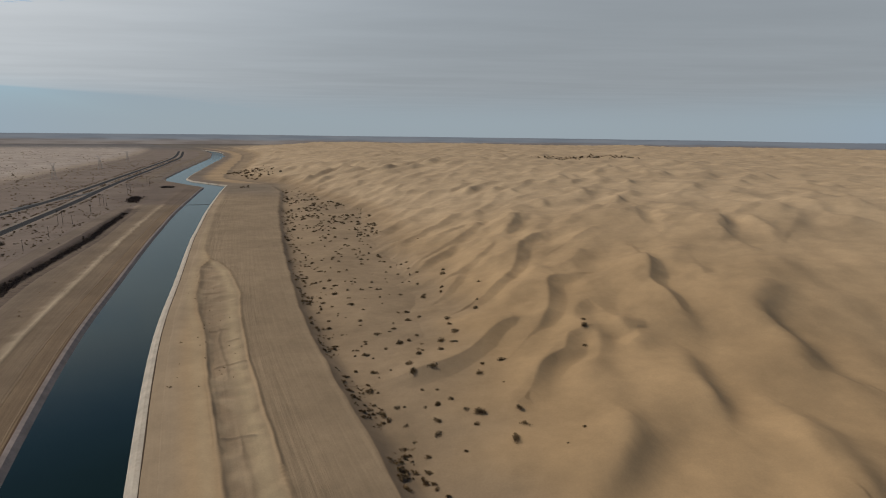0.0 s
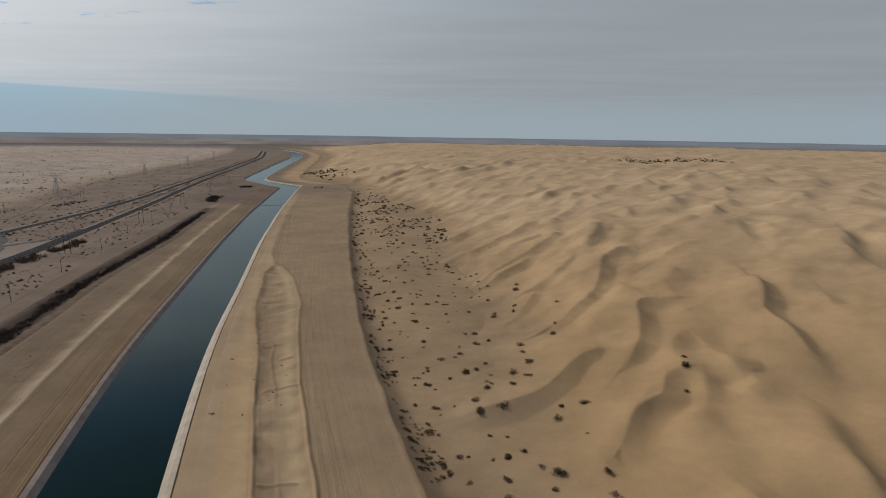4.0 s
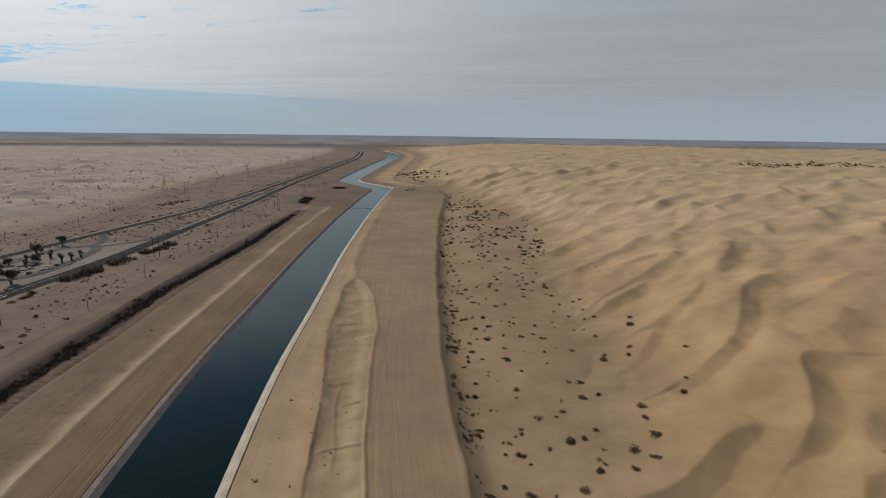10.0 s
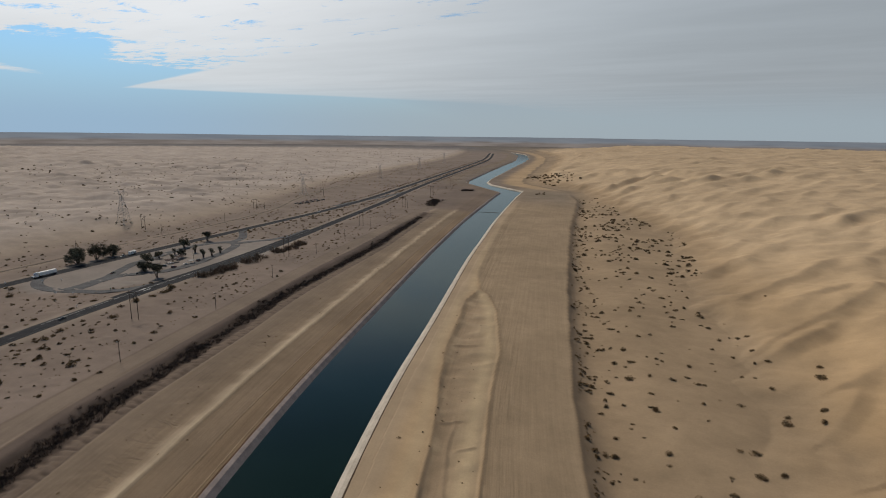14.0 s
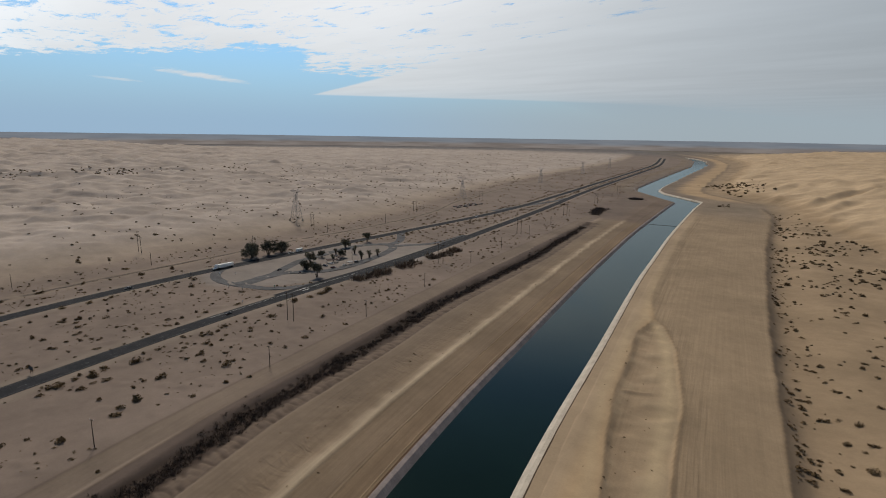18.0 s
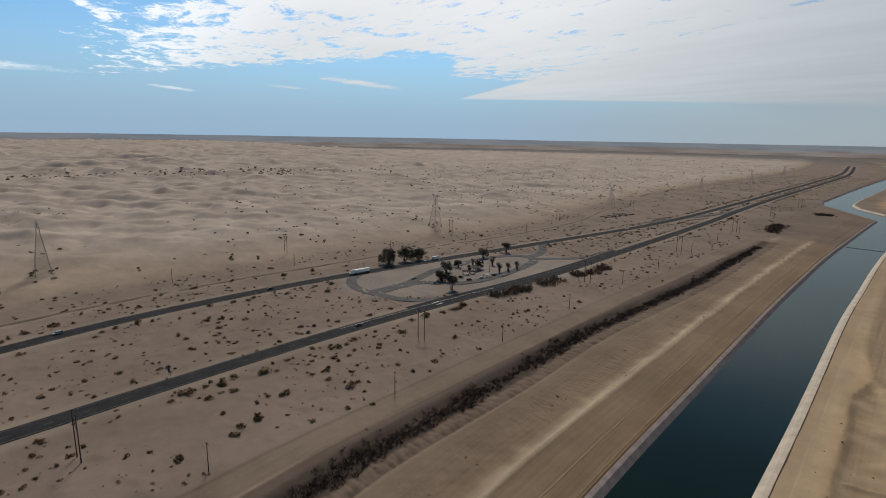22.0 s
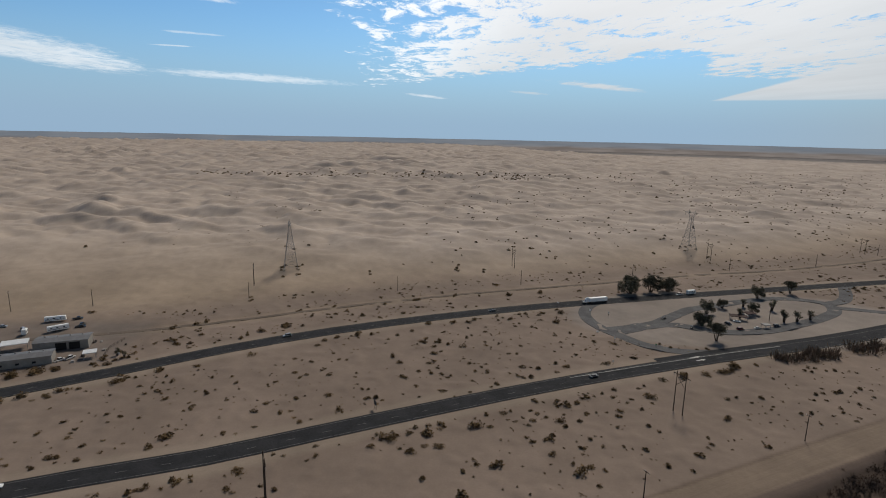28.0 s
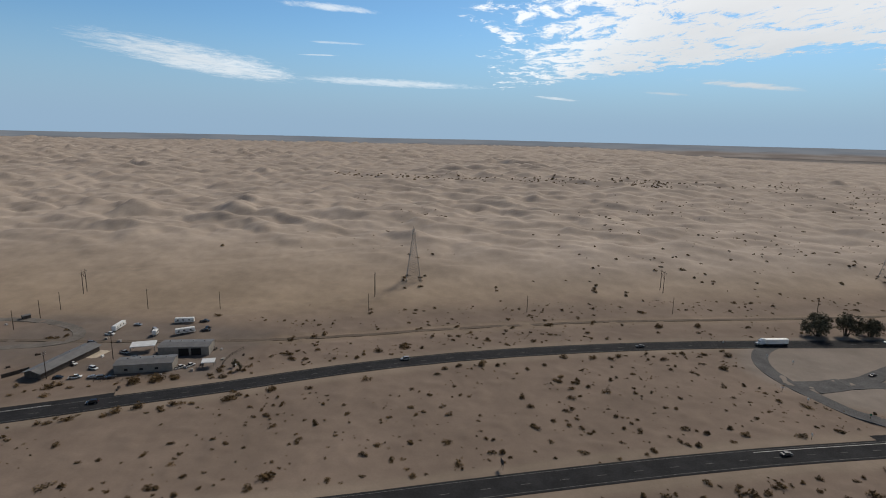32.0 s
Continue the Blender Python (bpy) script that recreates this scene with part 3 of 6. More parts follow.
    # terrace slope darkened below a brightened lip: shading put into the colour
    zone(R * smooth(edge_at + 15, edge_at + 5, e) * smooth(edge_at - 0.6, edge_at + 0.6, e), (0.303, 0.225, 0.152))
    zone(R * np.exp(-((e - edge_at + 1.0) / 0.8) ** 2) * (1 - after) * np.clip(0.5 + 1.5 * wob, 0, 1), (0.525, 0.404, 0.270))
    zone(R * smooth(outer - 1, outer + 1, e) * smooth(edge_at + 1, edge_at - 1, e) * smooth(1190, 1060, y + 30 * wob), (0.396, 0.295, 0.193), 0.42 + 0.6 * np.exp(-((e - outer - 7) / 8) ** 2))
    zone(R * smooth(inner - 1, inner + 1, e) * smooth(outer, outer - 2, e) * near_y, (0.434, 0.323, 0.210), 0.2)
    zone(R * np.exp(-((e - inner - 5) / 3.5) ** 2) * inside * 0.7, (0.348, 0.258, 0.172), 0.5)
    zone(R * inside * smooth(0.02, 0.35, lumps) * 0.5, (0.505, 0.389, 0.256))
    zone(R * np.exp(-((e - outer + 6) / (4.0 + 2 * wob)) ** 2) * near_y * 0.85, (0.606, 0.468, 0.296))
    # ridges across the heap drawn darker, their shade put into the colour
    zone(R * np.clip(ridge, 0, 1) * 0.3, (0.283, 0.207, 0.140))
    zone(R * smooth(22, 12, e + 3 * wob) * (1 - after), (0.470, 0.355, 0.237), 0.2)
    zone(R * np.exp(-((e - inner + 5) / (3.5 + 2 * wob)) ** 2) * smooth(900, 500, y) * 0.6, (0.566, 0.433, 0.274))
    # inner and outer ridges: dark lines painted for the shade beside them
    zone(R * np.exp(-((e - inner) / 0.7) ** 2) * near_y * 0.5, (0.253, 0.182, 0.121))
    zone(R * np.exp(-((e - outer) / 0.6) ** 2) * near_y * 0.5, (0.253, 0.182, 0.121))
    zone(L * smooth(-70, -20, n3) * smooth(-10, -22, q), (0.284, 0.212, 0.158))
    zone(L * smooth(70, 60, left), (0.278, 0.202, 0.133), 0.6)
    zone(L * smooth(15.2, 13.6, left + 0.5 * wob), (0.258, 0.180, 0.113), 0.85)
    zone(L * np.exp(-((left - heap) / np.where(left > heap, 3.6 + 2.5 * lattice(s / 9.0, left / 20.0, 313), 1.1)) ** 2) * np.clip(0.95 + 0.5 * wob, 0, 1), (0.606, 0.478, 0.330))
    # thin berms: lit crests and a shaded flank painted as colour lines
    zone(L * np.exp(-((left - 13.9) / 0.5) ** 2) * 0.7, (0.404, 0.295, 0.186))
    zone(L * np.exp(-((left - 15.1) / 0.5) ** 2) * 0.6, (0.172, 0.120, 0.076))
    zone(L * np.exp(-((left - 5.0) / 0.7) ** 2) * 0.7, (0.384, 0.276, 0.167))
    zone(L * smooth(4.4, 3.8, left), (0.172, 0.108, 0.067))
    qq = q + 0.8 * wob
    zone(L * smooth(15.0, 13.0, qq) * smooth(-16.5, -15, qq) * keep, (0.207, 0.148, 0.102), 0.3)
    # hollows of the rills darkened by depth, shade put into the colour
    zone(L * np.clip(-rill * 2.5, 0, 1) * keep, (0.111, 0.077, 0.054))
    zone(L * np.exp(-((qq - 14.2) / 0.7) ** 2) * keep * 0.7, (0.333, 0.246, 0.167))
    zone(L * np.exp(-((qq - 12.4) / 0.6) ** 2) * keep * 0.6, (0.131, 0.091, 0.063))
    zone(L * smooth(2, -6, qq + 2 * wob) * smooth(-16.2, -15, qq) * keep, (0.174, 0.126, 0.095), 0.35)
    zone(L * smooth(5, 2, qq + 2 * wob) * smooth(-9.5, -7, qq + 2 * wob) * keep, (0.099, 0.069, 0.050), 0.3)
    zone(L * smooth(11.2, 10.0, n4) * smooth(-3.4, -2.4, n4), (0.271, 0.201, 0.141), 0.4)
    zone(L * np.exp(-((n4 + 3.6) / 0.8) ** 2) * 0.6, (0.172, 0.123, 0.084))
    for n, w in ((n1, 10.5), (n2, 10.5)):
        zone(L * smooth(w + 4, w - 2, np.abs(n) + 2 * wob) * 0.8, (0.353, 0.276, 0.200), 0.2)
    zone(L * smooth(10, 4, np.abs(n3)), (0.313, 0.236, 0.167), 0.5)
    zone(L * smooth(18, 130 + 190 * smooth(260, -40, y), -n3), (0.555, 0.448, 0.350))
    for n in along_many(WHEEL_TRACKS, x, y):
        zone(L * np.exp(-(n / 1.3) ** 2) * 0.35, (0.36, 0.285, 0.215))
    zone(after * smooth(80, 45, np.abs(d) + 10 * wob), (0.255, 0.20, 0.155))
    zone(R * smooth(980, 1120, y) * smooth(1330, 1240, y) * smooth(140, 90, e), (0.30, 0.235, 0.172), 0.2)
    zone(L * smooth(865, 900, y) * smooth(1330, 1240, y) * smooth(150, 90, left) * smooth(14, 24, n1), (0.225, 0.165, 0.122), 0.2)
    rest = ((x + 500) / 62) ** 2 + ((y - 432) / 122) ** 2
    zone(smooth(1.1, 0.85, rest), (0.325, 0.268, 0.215), 0.0)
    lot = smooth(-508, -496, x) * smooth(-424, -432, x) * smooth(-115, -95, y) * smooth(52, 40, y) * smooth(-9, -13, n2)
    zone(lot * (0.65 + 0.5 * wob), (0.215, 0.175, 0.142), 0.0)
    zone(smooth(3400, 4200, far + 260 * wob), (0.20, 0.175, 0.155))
    col[..., :3] *= 0.72
    col[..., 0] *= 1 - 0.03 * L * smooth(30, 60, left)
    col[..., 2] *= 1 + 0.07 * L * smooth(30, 60, left)
    col[..., :3] *= 1 - (R * (0.2 + 0.8 * smooth(-20, 50, g)))[..., None] * np.array([-0.04, 0.012, 0.105])
    comb = L * smooth(33, 37, left) * smooth(58, 42, left) * keep * np.clip(0.75 + 1.6 * rough(x, y, 38, 311, 2), 0.1, 1.3)
    lanes = np.stack([s, d, comb], -1)
    return z, col, lanes


def height(x, y):
    return float(terrain(np.array([float(x)]), np.array([float(y)]))[0])


# ---- helpers for meshes ----


def mesh_object(name, verts, faces, mat=None, shade=False):
    me = bpy.data.meshes.new(name)
    me.from_pydata([tuple(v) for v in verts], [], [tuple(f) for f in faces])
    if mat:
        me.materials.append(mat)
    if shade:
        me.shade_smooth()
    me.update()
    return new(name, me)


def ribbon(name, line, offset, width, lift, mat, thick=0.0, cut=None, level=None):
    """A strip that follows a plan line at an offset to its right; it lies on the ground, or at a level."""
    t = np.gradient(line, axis=0)
    t /= np.hypot(t[:, 0], t[:, 1])[:, None]
    nrm = np.stack([t[:, 1], -t[:, 0]], -1)
    verts, faces = [], []
    a, b = line + nrm * (offset - width / 2), line + nrm * (offset + width / 2)
    za = terrain(a[:, 0], a[:, 1]) if level is None else np.full(len(a), level)
    zb = terrain(b[:, 0], b[:, 1]) if level is None else np.full(len(b), level)
    top = np.maximum(za, zb) + lift if level is None else za + lift
    for i in range(len(line)):
        verts += [(*a[i], top[i] - thick), (*a[i], top[i]), (*b[i], top[i]), (*b[i], top[i] - thick)]
        if i:
            k = 4 * i
            for j in range(3):
                faces.append((k - 4 + j, k - 3 + j, k + 1 + j, k + j) if j == 9 else (k - 4 + j, k + j, k + 1 + j, k - 3 + j))
    for face_i, f in enumerate(faces):
        faces[face_i] = f[::-1]
    return mesh_object(name, verts, faces, mat)


# ---- ground ----


def build_ground():
    fine = np.radians(np.arange(-52, 142, 0.235))
    rest = np.radians(np.arange(142, 308, 1.2))
    ang = np.concatenate([fine, rest])
    rad = np.concatenate([[0.0], 5 * np.exp(np.arange(0, math.log(60 / 5.0), 0.022)), 60 * np.exp(np.arange(0, math.log(2.0), 0.0066)), 120 * np.exp(np.arange(0, math.log(4.0), 0.0038)),
                          480 * np.exp(np.arange(0, math.log(4700 / 480.0), 0.0060)), [4700.0]])
    A, Rr = np.meshgrid(ang, rad)
    x, y = -90 - np.sin(A) * Rr, 130 + np.cos(A) * Rr
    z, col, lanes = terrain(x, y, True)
    nr, na = x.shape
    verts = np.stack([x, y, z], -1).reshape(-1, 3)
    i, j = np.meshgrid(np.arange(nr - 1), np.arange(na), indexing="ij")
    k = (j + 1) % na
    quads = np.stack([i * na + j, (i + 1) * na + j, (i + 1) * na + k, i * na + k], -1).reshape(-1, 4)
    quads = quads[:, ::-1]
    me = bpy.data.meshes.new("ground")
    me.vertices.add(len(verts))
    me.vertices.foreach_set("co", verts.ravel())
    me.loops.add(quads.size)
    me.loops.foreach_set("vertex_index", quads.ravel())
    me.polygons.add(len(quads))
    me.polygons.foreach_set("loop_start", np.arange(0, quads.size, 4))
    me.polygons.foreach_set("loop_total", np.full(len(quads), 4))
    me.update(calc_edges=True)
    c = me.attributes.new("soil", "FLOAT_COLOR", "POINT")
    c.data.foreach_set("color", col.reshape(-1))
    v = me.attributes.new("lane", "FLOAT_VECTOR", "POINT")
    v.data.foreach_set("vector", lanes.reshape(-1))
    me.shade_smooth()
    me.materials.append(GROUND)
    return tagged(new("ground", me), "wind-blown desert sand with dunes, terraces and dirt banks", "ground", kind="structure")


build_ground()

# far farmland up to the horizon
ring, faces = [], []
for i in range(361):
    a = radians(i)
    hump = 3.0 * noise.noise((math.sin(a) * 6, math.cos(a) * 6, 3.3)) + 1.5 * noise.noise((math.sin(a) * 30, math.cos(a) * 30, 1.3))
    c, s_ = -90 - math.sin(a) * 4690, 130 + math.cos(a) * 4690
    ring += [(c, s_, 5.0), (c, s_, 92.0 + hump)]
    if i:
        faces.append((2 * i - 2, 2 * i, 2 * i + 1, 2 * i - 1))
tagged(mesh_object("backdrop", ring, faces, FAR_LAND), "dark farmland along the horizon, its haze painted in a glowing colour", "backdrop", kind="structure")

# ---- canal ----


def canal():
    level = -1.7
    n_st = 0
    # water: right and left edges resampled to equal counts, in two reaches
    def resample(p, n):
        s = np.concatenate([[0], np.cumsum(np.hypot(*np.diff(p, axis=0).T))])
        t = np.linspace(0, s[-1], n)
        return np.stack([np.interp(t, s, p[:, 0]), np.interp(t, s, p[:, 1])], -1)

    r, l_ = BANK_R, BANK_L
    verts, faces = [], []
    rr, ll = resample(r, 400), resample(l_, 400)
    for i in range(400):
        verts += [(*rr[i], level), (*ll[i], level)]
        if i:
            faces.append((2 * i - 2, 2 * i, 2 * i + 1, 2 * i - 1))
    tagged(mesh_object("water", verts, faces, WATER), "calm dark teal canal water reflecting the sky", "canal water", kind="structure")
    for name, line, side, mat, words in (("canal_lining_east", r, 1, CONCRETE, "pale sloping concrete lining along the canal"),
                                         ("canal_lining_west", l_, -1, CONCRETE_SHADED, "grey concrete lining along the canal, coloured as its shaded slope")):
        t = np.gradient(line, axis=0)
        t /= np.hypot(t[:, 0], t[:, 1])[:, None]
        nrm = np.stack([t[:, 1], -t[:, 0]], -1) * side
        out_ = 4.3 if side > 0 else 3.0
        prof = ((-2.5, level - 1.6), (out_ - 1.9, 0.35), (out_ - 0.4, 0.62), (out_, 0.62), (out_ + 0.05, -0.6))
        vs, fs = [], []
        m = len(prof)
        for i, (p, q) in enumerate(zip(line, nrm)):
            vs += [(*(p + q * a), z) for a, z in prof]
            if i:
                for j in range(m - 1):
                    f = (m * i - m + j, m * i + j, m * i + j + 1, m * i - m + j + 1)
                    fs.append(f if side < 0 else f[::-1])
        tagged(mesh_object(name, vs, fs, mat), words, "canal lining", kind="structure")
        vs, fs = [], []
        # packed earth between the lining and the open bank, coloured as the ground but darker beside the lining
        prof = ((out_ - 0.02, -0.5), (out_, 0.60), (out_ + 0.5, 0.50), (out_ + 0.55, 0.66), (4.5 if side < 0 else 5.2, 0.67), (5.0 if side < 0 else 5.7, 0.92 if side < 0 else 0.68), (5.7, 0.68) if side < 0 else (6.2, 0.69), (7.5, 0.70), (10.5, 0.74)) + (((12.9, 0.71), (13.5, 0.74), (14.0, 1.02), (14.6, 0.98), (15.1, 0.70), (16.0, 0.69), (17.6, 0.68), (19.0, 0.1)) if side < 0 else ((12.2, 0.74), (13.5, 0.1)))
        m = len(prof)
        fine_i = np.linspace(0, len(line) - 1, 3 * len(line) - 2)
        base = np.stack([np.interp(fine_i, np.arange(len(line)), line[:, k_]) for k_ in (0, 1)], -1)
        nn = np.stack([np.interp(fine_i, np.arange(len(line)), nrm[:, k_]) for k_ in (0, 1)], -1)
        wave = rough(base[:, 0], base[:, 1], 30, 501, 3)
        grid = np.array([[(*(b_ + n_ * (a + (0.35 * w_ if 0 < k_ < m - 1 and k_ > 1 else 0))), z) for k_, (a, z) in enumerate(prof)] for b_, n_, w_ in zip(base, nn, wave)])
        fs = []
        for i in range(1, len(base)):
            for j in range(m - 1):
                f = (m * i - m + j, m * i + j, m * i + j + 1, m * i - m + j + 1)
                fs.append(f if side < 0 else f[::-1])
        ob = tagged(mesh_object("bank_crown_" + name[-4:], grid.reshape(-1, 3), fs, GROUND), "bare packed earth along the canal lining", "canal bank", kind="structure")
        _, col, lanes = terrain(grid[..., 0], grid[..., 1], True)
        # the vertices next to the lining get a darker colour
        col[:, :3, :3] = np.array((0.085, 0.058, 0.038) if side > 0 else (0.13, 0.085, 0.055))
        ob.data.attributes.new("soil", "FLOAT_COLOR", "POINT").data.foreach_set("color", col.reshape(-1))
        ob.data.attributes.new("lane", "FLOAT_VECTOR", "POINT").data.foreach_set("vector", lanes.reshape(-1))


canal()

# ---- roads ----


def road(name, line, width, words, mat=ASPHALT, lift=0.12):
    base = ribbon(name, line, 0.0, width, lift, mat, 0.3)
    return tagged(base, words, "road", kind="structure")


near_road = road("road_near", NEAR_ROAD, 12.2, "dark asphalt carriageway of a desert highway with white lines")
far_road = road("road_far", FAR_ROAD, 12.2, "dark asphalt carriageway of a desert highway with white lines")


def strip_part(name, line, offset, width, lift, parent, label="", dash=None, mat=PAINT_WHITE):
    """Painted lines on a road, solid or dashed, as one part of the road."""
    if dash is None:
        ob = ribbon(name, line, offset, width, lift, mat)
    else:
        on, off = dash
        seg = np.hypot(*np.diff(line, axis=0).T)
        s = np.concatenate([[0], np.cumsum(seg)])
        verts, faces = [], []
        at = 0.0
        while at + on < s[-1]:
            p = [np.array([np.interp(q, s, line[:, 0]), np.interp(q, s, line[:, 1])]) for q in (at, at + on)]
            w = (p[1] - p[0]) / on
            n = np.array([w[1], -w[0]])
            quad = [p[0] + n * (offset - width / 2), p[1] + n * (offset - width / 2), p[1] + n * (offset + width / 2), p[0] + n * (offset + width / 2)]
            z = 0.9 + lift
            k = len(verts)
            verts += [(*q, z) for q in quad]
            faces.append((k + 3, k + 2, k + 1, k))
            at += on + off
        ob = mesh_object(name, verts, faces, mat)
    ob.parent = parent
    if label:
        tagged(ob, label)
    return ob


def between(line, y0, y1):
    return line[(line[:, 1] > y0) & (line[:, 1] < y1)]


def slice_fine(line, y0, y1, step=4.0):
    p = between(line, y0, y1)
    s = np.concatenate([[0], np.cumsum(np.hypot(*np.diff(p, axis=0).T))])
    t = np.arange(0, s[-1], step)
    return np.stack([np.interp(t, s, p[:, 0]), np.interp(t, s, p[:, 1])], -1)


for way_, line in ((near_road, NEAR_ROAD), (far_road, FAR_ROAD)):
    close = slice_fine(line, -150, 1200, 8.0)
    for side in (-4.9, 4.9):
        strip_part("edge_line", close, side, 0.16, 0.126, way_, mat=PAINT_WORN)
    strip_part("lane_line", close, 0.6, 0.16, 0.126, way_, "broken worn white lane line", dash=(3.6, 11.0), mat=PAINT_WORN)
# extra lanes beside the rest area and by the workshop
MERGE = slice_fine(NEAR_ROAD, 330, 640, 6.0)
tagged(ribbon("ramp_lane_near", MERGE, -7.6, 4.2, 0.11, ASPHALT, 0.3), "dark asphalt slip lane beside the carriageway", "road", kind="structure")
lane = tagged(ribbon("ramp_lane_far", slice_fine(FAR_ROAD, -140, 18, 6.0), -7.6, 4.2, 0.11, ASPHALT, 0.3), "dark asphalt slip lane beside the carriageway", "road", kind="structure")
strip_part("gore_line", slice_fine(NEAR_ROAD, 281, 430, 6.0), -3.6, 0.3, 0.13, near_road, "solid white line along the slip lane")
strip_part("gore_line", slice_fine(FAR_ROAD, -130, 12, 6.0), -5.5, 0.32, 0.13, far_road)
strip_part("gore_line", slice_fine(FAR_ROAD, -130, -20, 6.0), -3.0, 0.22, 0.13, far_road)


def arrow(x, y, turn):
    """A painted arrow on the road."""
    c, s = math.cos(turn), math.sin(turn)
    shape = ((-3.5, -0.35), (0.6, -0.35), (0.6, -1.1), (3.6, 0), (0.6, 1.1), (0.6, 0.35), (-3.5, 0.35))
    ob = mesh_object("road_arrow", [(x + a * c - b * s, y + a * s + b * c, 1.035) for a, b in shape], [tuple(range(7))], PAINT_WHITE)
    ob.parent = near_road


arrow(-431.5, 362, radians(106))
arrow(-427.5, 363, radians(106))
tagged(ribbon("frontage_track", slice_fine(FRONTAGE, -250, 1250, 12.0), 0.0, 3.6, 0.10, PACKED, 0.25), "packed dirt track beside the highway", "dirt road", kind="structure")

# rest area: loop roads between the carriageways
LOOP_OUT = curve([(-541, 352), (-533, 341), (-522, 331), (-508, 325), (-493, 324), (-477, 328), (-463, 335), (-449, 344), (-441, 356), (-438, 372), (-440, 396), (-446, 418)], 4)
LOOP_IN = curve([(-477, 329), (-483, 350), (-490, 368), (-503, 386), (-515, 402), (-523, 421), (-530, 442), (-538, 466), (-543, 490), (-538, 510), (-526, 519), (-510, 511), (-496, 490), (-483, 462), (-473, 434), (-470, 410), (-475, 395), (-482, 384), (-486, 372), (-482, 356), (-474, 336)], 4)
LOOP_END = curve([(-527, 520), (-536, 540), (-552, 556), (-572, 572), (-584, 590)], 4)
LOOP_EXIT = curve([(-520, 518), (-510, 540), (-503, 565), (-506, 590), (-516, 625)], 4)
for ln, w, words in ((LOOP_OUT, 8.5, "sand-dusted asphalt loop road of the rest area"), (LOOP_IN, 9.0, "sand-dusted asphalt drive round the tree island"),
                     (LOOP_END, 9.0, "sand-dusted asphalt link to the far carriageway"), (LOOP_EXIT, 8.0, "sand-dusted asphalt link to the near carriageway")):
    tagged(ribbon("rest_area_road", ln, 0.0, w, 0.10, ASPHALT_OLD, 0.3), words, "road", kind="structure")
CROSSOVER = curve([(-639, 812), (-646, 855), (-653, 935), (-661, 1015), (-673, 1065)], 8)
tagged(ribbon("crossover_road", CROSSOVER, 0.0, 11.0, 0.10, ASPHALT_OLD, 0.3), "sand-dusted grey crossover between the carriageways", "road", kind="structure")
# turning loop by the long building
TURN = curve([(-468, -190), (-480, -150), (-488, -120), (-488, -95), (-481, -73), (-470, -62), (-458, -67), (-449, -85), (-440, -110)], 4)
tagged(ribbon("yard_road", TURN, 0.0, 6.5, 0.08, YARD_ROAD, 0.3), "worn asphalt turning loop of the yard", "road", kind="structure")

# ---- more materials ----
BARK = material("bark", (0.085, 0.065, 0.05), 0.95, grain=0.25, size=0.6, bump=0.6)
LEAF = material("dusty_leaves", (0.105, 0.094, 0.062), 0.9, grain=0.35, size=1.4, vary=0.2)
SCRUB = material("dry_scrub", (0.150, 0.099, 0.051), 0.95, grain=0.35, size=0.9, vary=0.25)
SCRUB_PALE = material("pale_dry_scrub", (0.16, 0.115, 0.068), 0.95, grain=0.35, size=0.9, vary=0.2)
BRUSH = material("dark_brush", (0.100, 0.071, 0.054), 0.95, grain=0.4, size=2.0)
BRUSH_DRY = material("dry_brown_brush", (0.165, 0.115, 0.078), 0.95, grain=0.4, size=2.0)
WOOD = material("creosoted_wood", (0.060, 0.045, 0.036), 0.9, grain=0.25, size=0.5, bump=0.4)
STEEL = material("dull_galvanised_steel", (0.30, 0.28, 0.265), 0.65, 0.2, grain=0.15, size=0.6)
WHITE_PAINT = material("white_paint", (0.74, 0.74, 0.72), 0.45, grain=0.06, size=2.0, vary=0.05)
GREY_ROOF = material("grey_sheet_roof", (0.135, 0.132, 0.130), 0.6, grain=0.14, size=3.0, bump=0.3)
PALE_ROOF = material("pale_sheet_roof", (0.62, 0.63, 0.63), 0.55, grain=0.08, size=3.0)
WALL_GREY = material("grey_block_wall", (0.25, 0.23, 0.205), 0.9, grain=0.12, size=2.5, bump=0.3)
DARK_WOOD = material("dark_stained_wall", (0.085, 0.075, 0.068), 0.9, grain=0.2, size=1.5, bump=0.3)
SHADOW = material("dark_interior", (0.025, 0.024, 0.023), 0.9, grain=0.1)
RUST_ROOF = material("dark_red_roof", (0.050, 0.030, 0.027), 0.8, grain=0.2, size=1.5)
GLASS = material("dark_car_glass", (0.015, 0.018, 0.022), 0.08, grain=0.05)
RUBBER = material("rubber", (0.018, 0.018, 0.018), 0.85, grain=0.1)
CHROME = material("wheel_metal", (0.42, 0.42, 0.42), 0.35, 0.8, grain=0.08)
LAMP = material("headlamp", (0.65, 0.65, 0.62), 0.15, grain=0.03)
RED_LAMP = material("tail_lamp", (0.28, 0.02, 0.015), 0.2, grain=0.03)
CAR_PAINTS = {"white": material("white_car_paint", (0.70, 0.70, 0.69), 0.25, grain=0.04), "silver": material("silver_car_paint", (0.38, 0.39, 0.40), 0.3, 0.4, grain=0.04),
              "black": material("black_car_paint", (0.018, 0.018, 0.020), 0.22, grain=0.04), "dark grey": material("grey_car_paint", (0.07, 0.075, 0.08), 0.28, grain=0.04),
              "dark red": material("red_car_paint", (0.12, 0.02, 0.018), 0.28, grain=0.04)}
SIGN_GREEN = material("green_sign_sheet", (0.02, 0.13, 0.07), 0.5, grain=0.06)


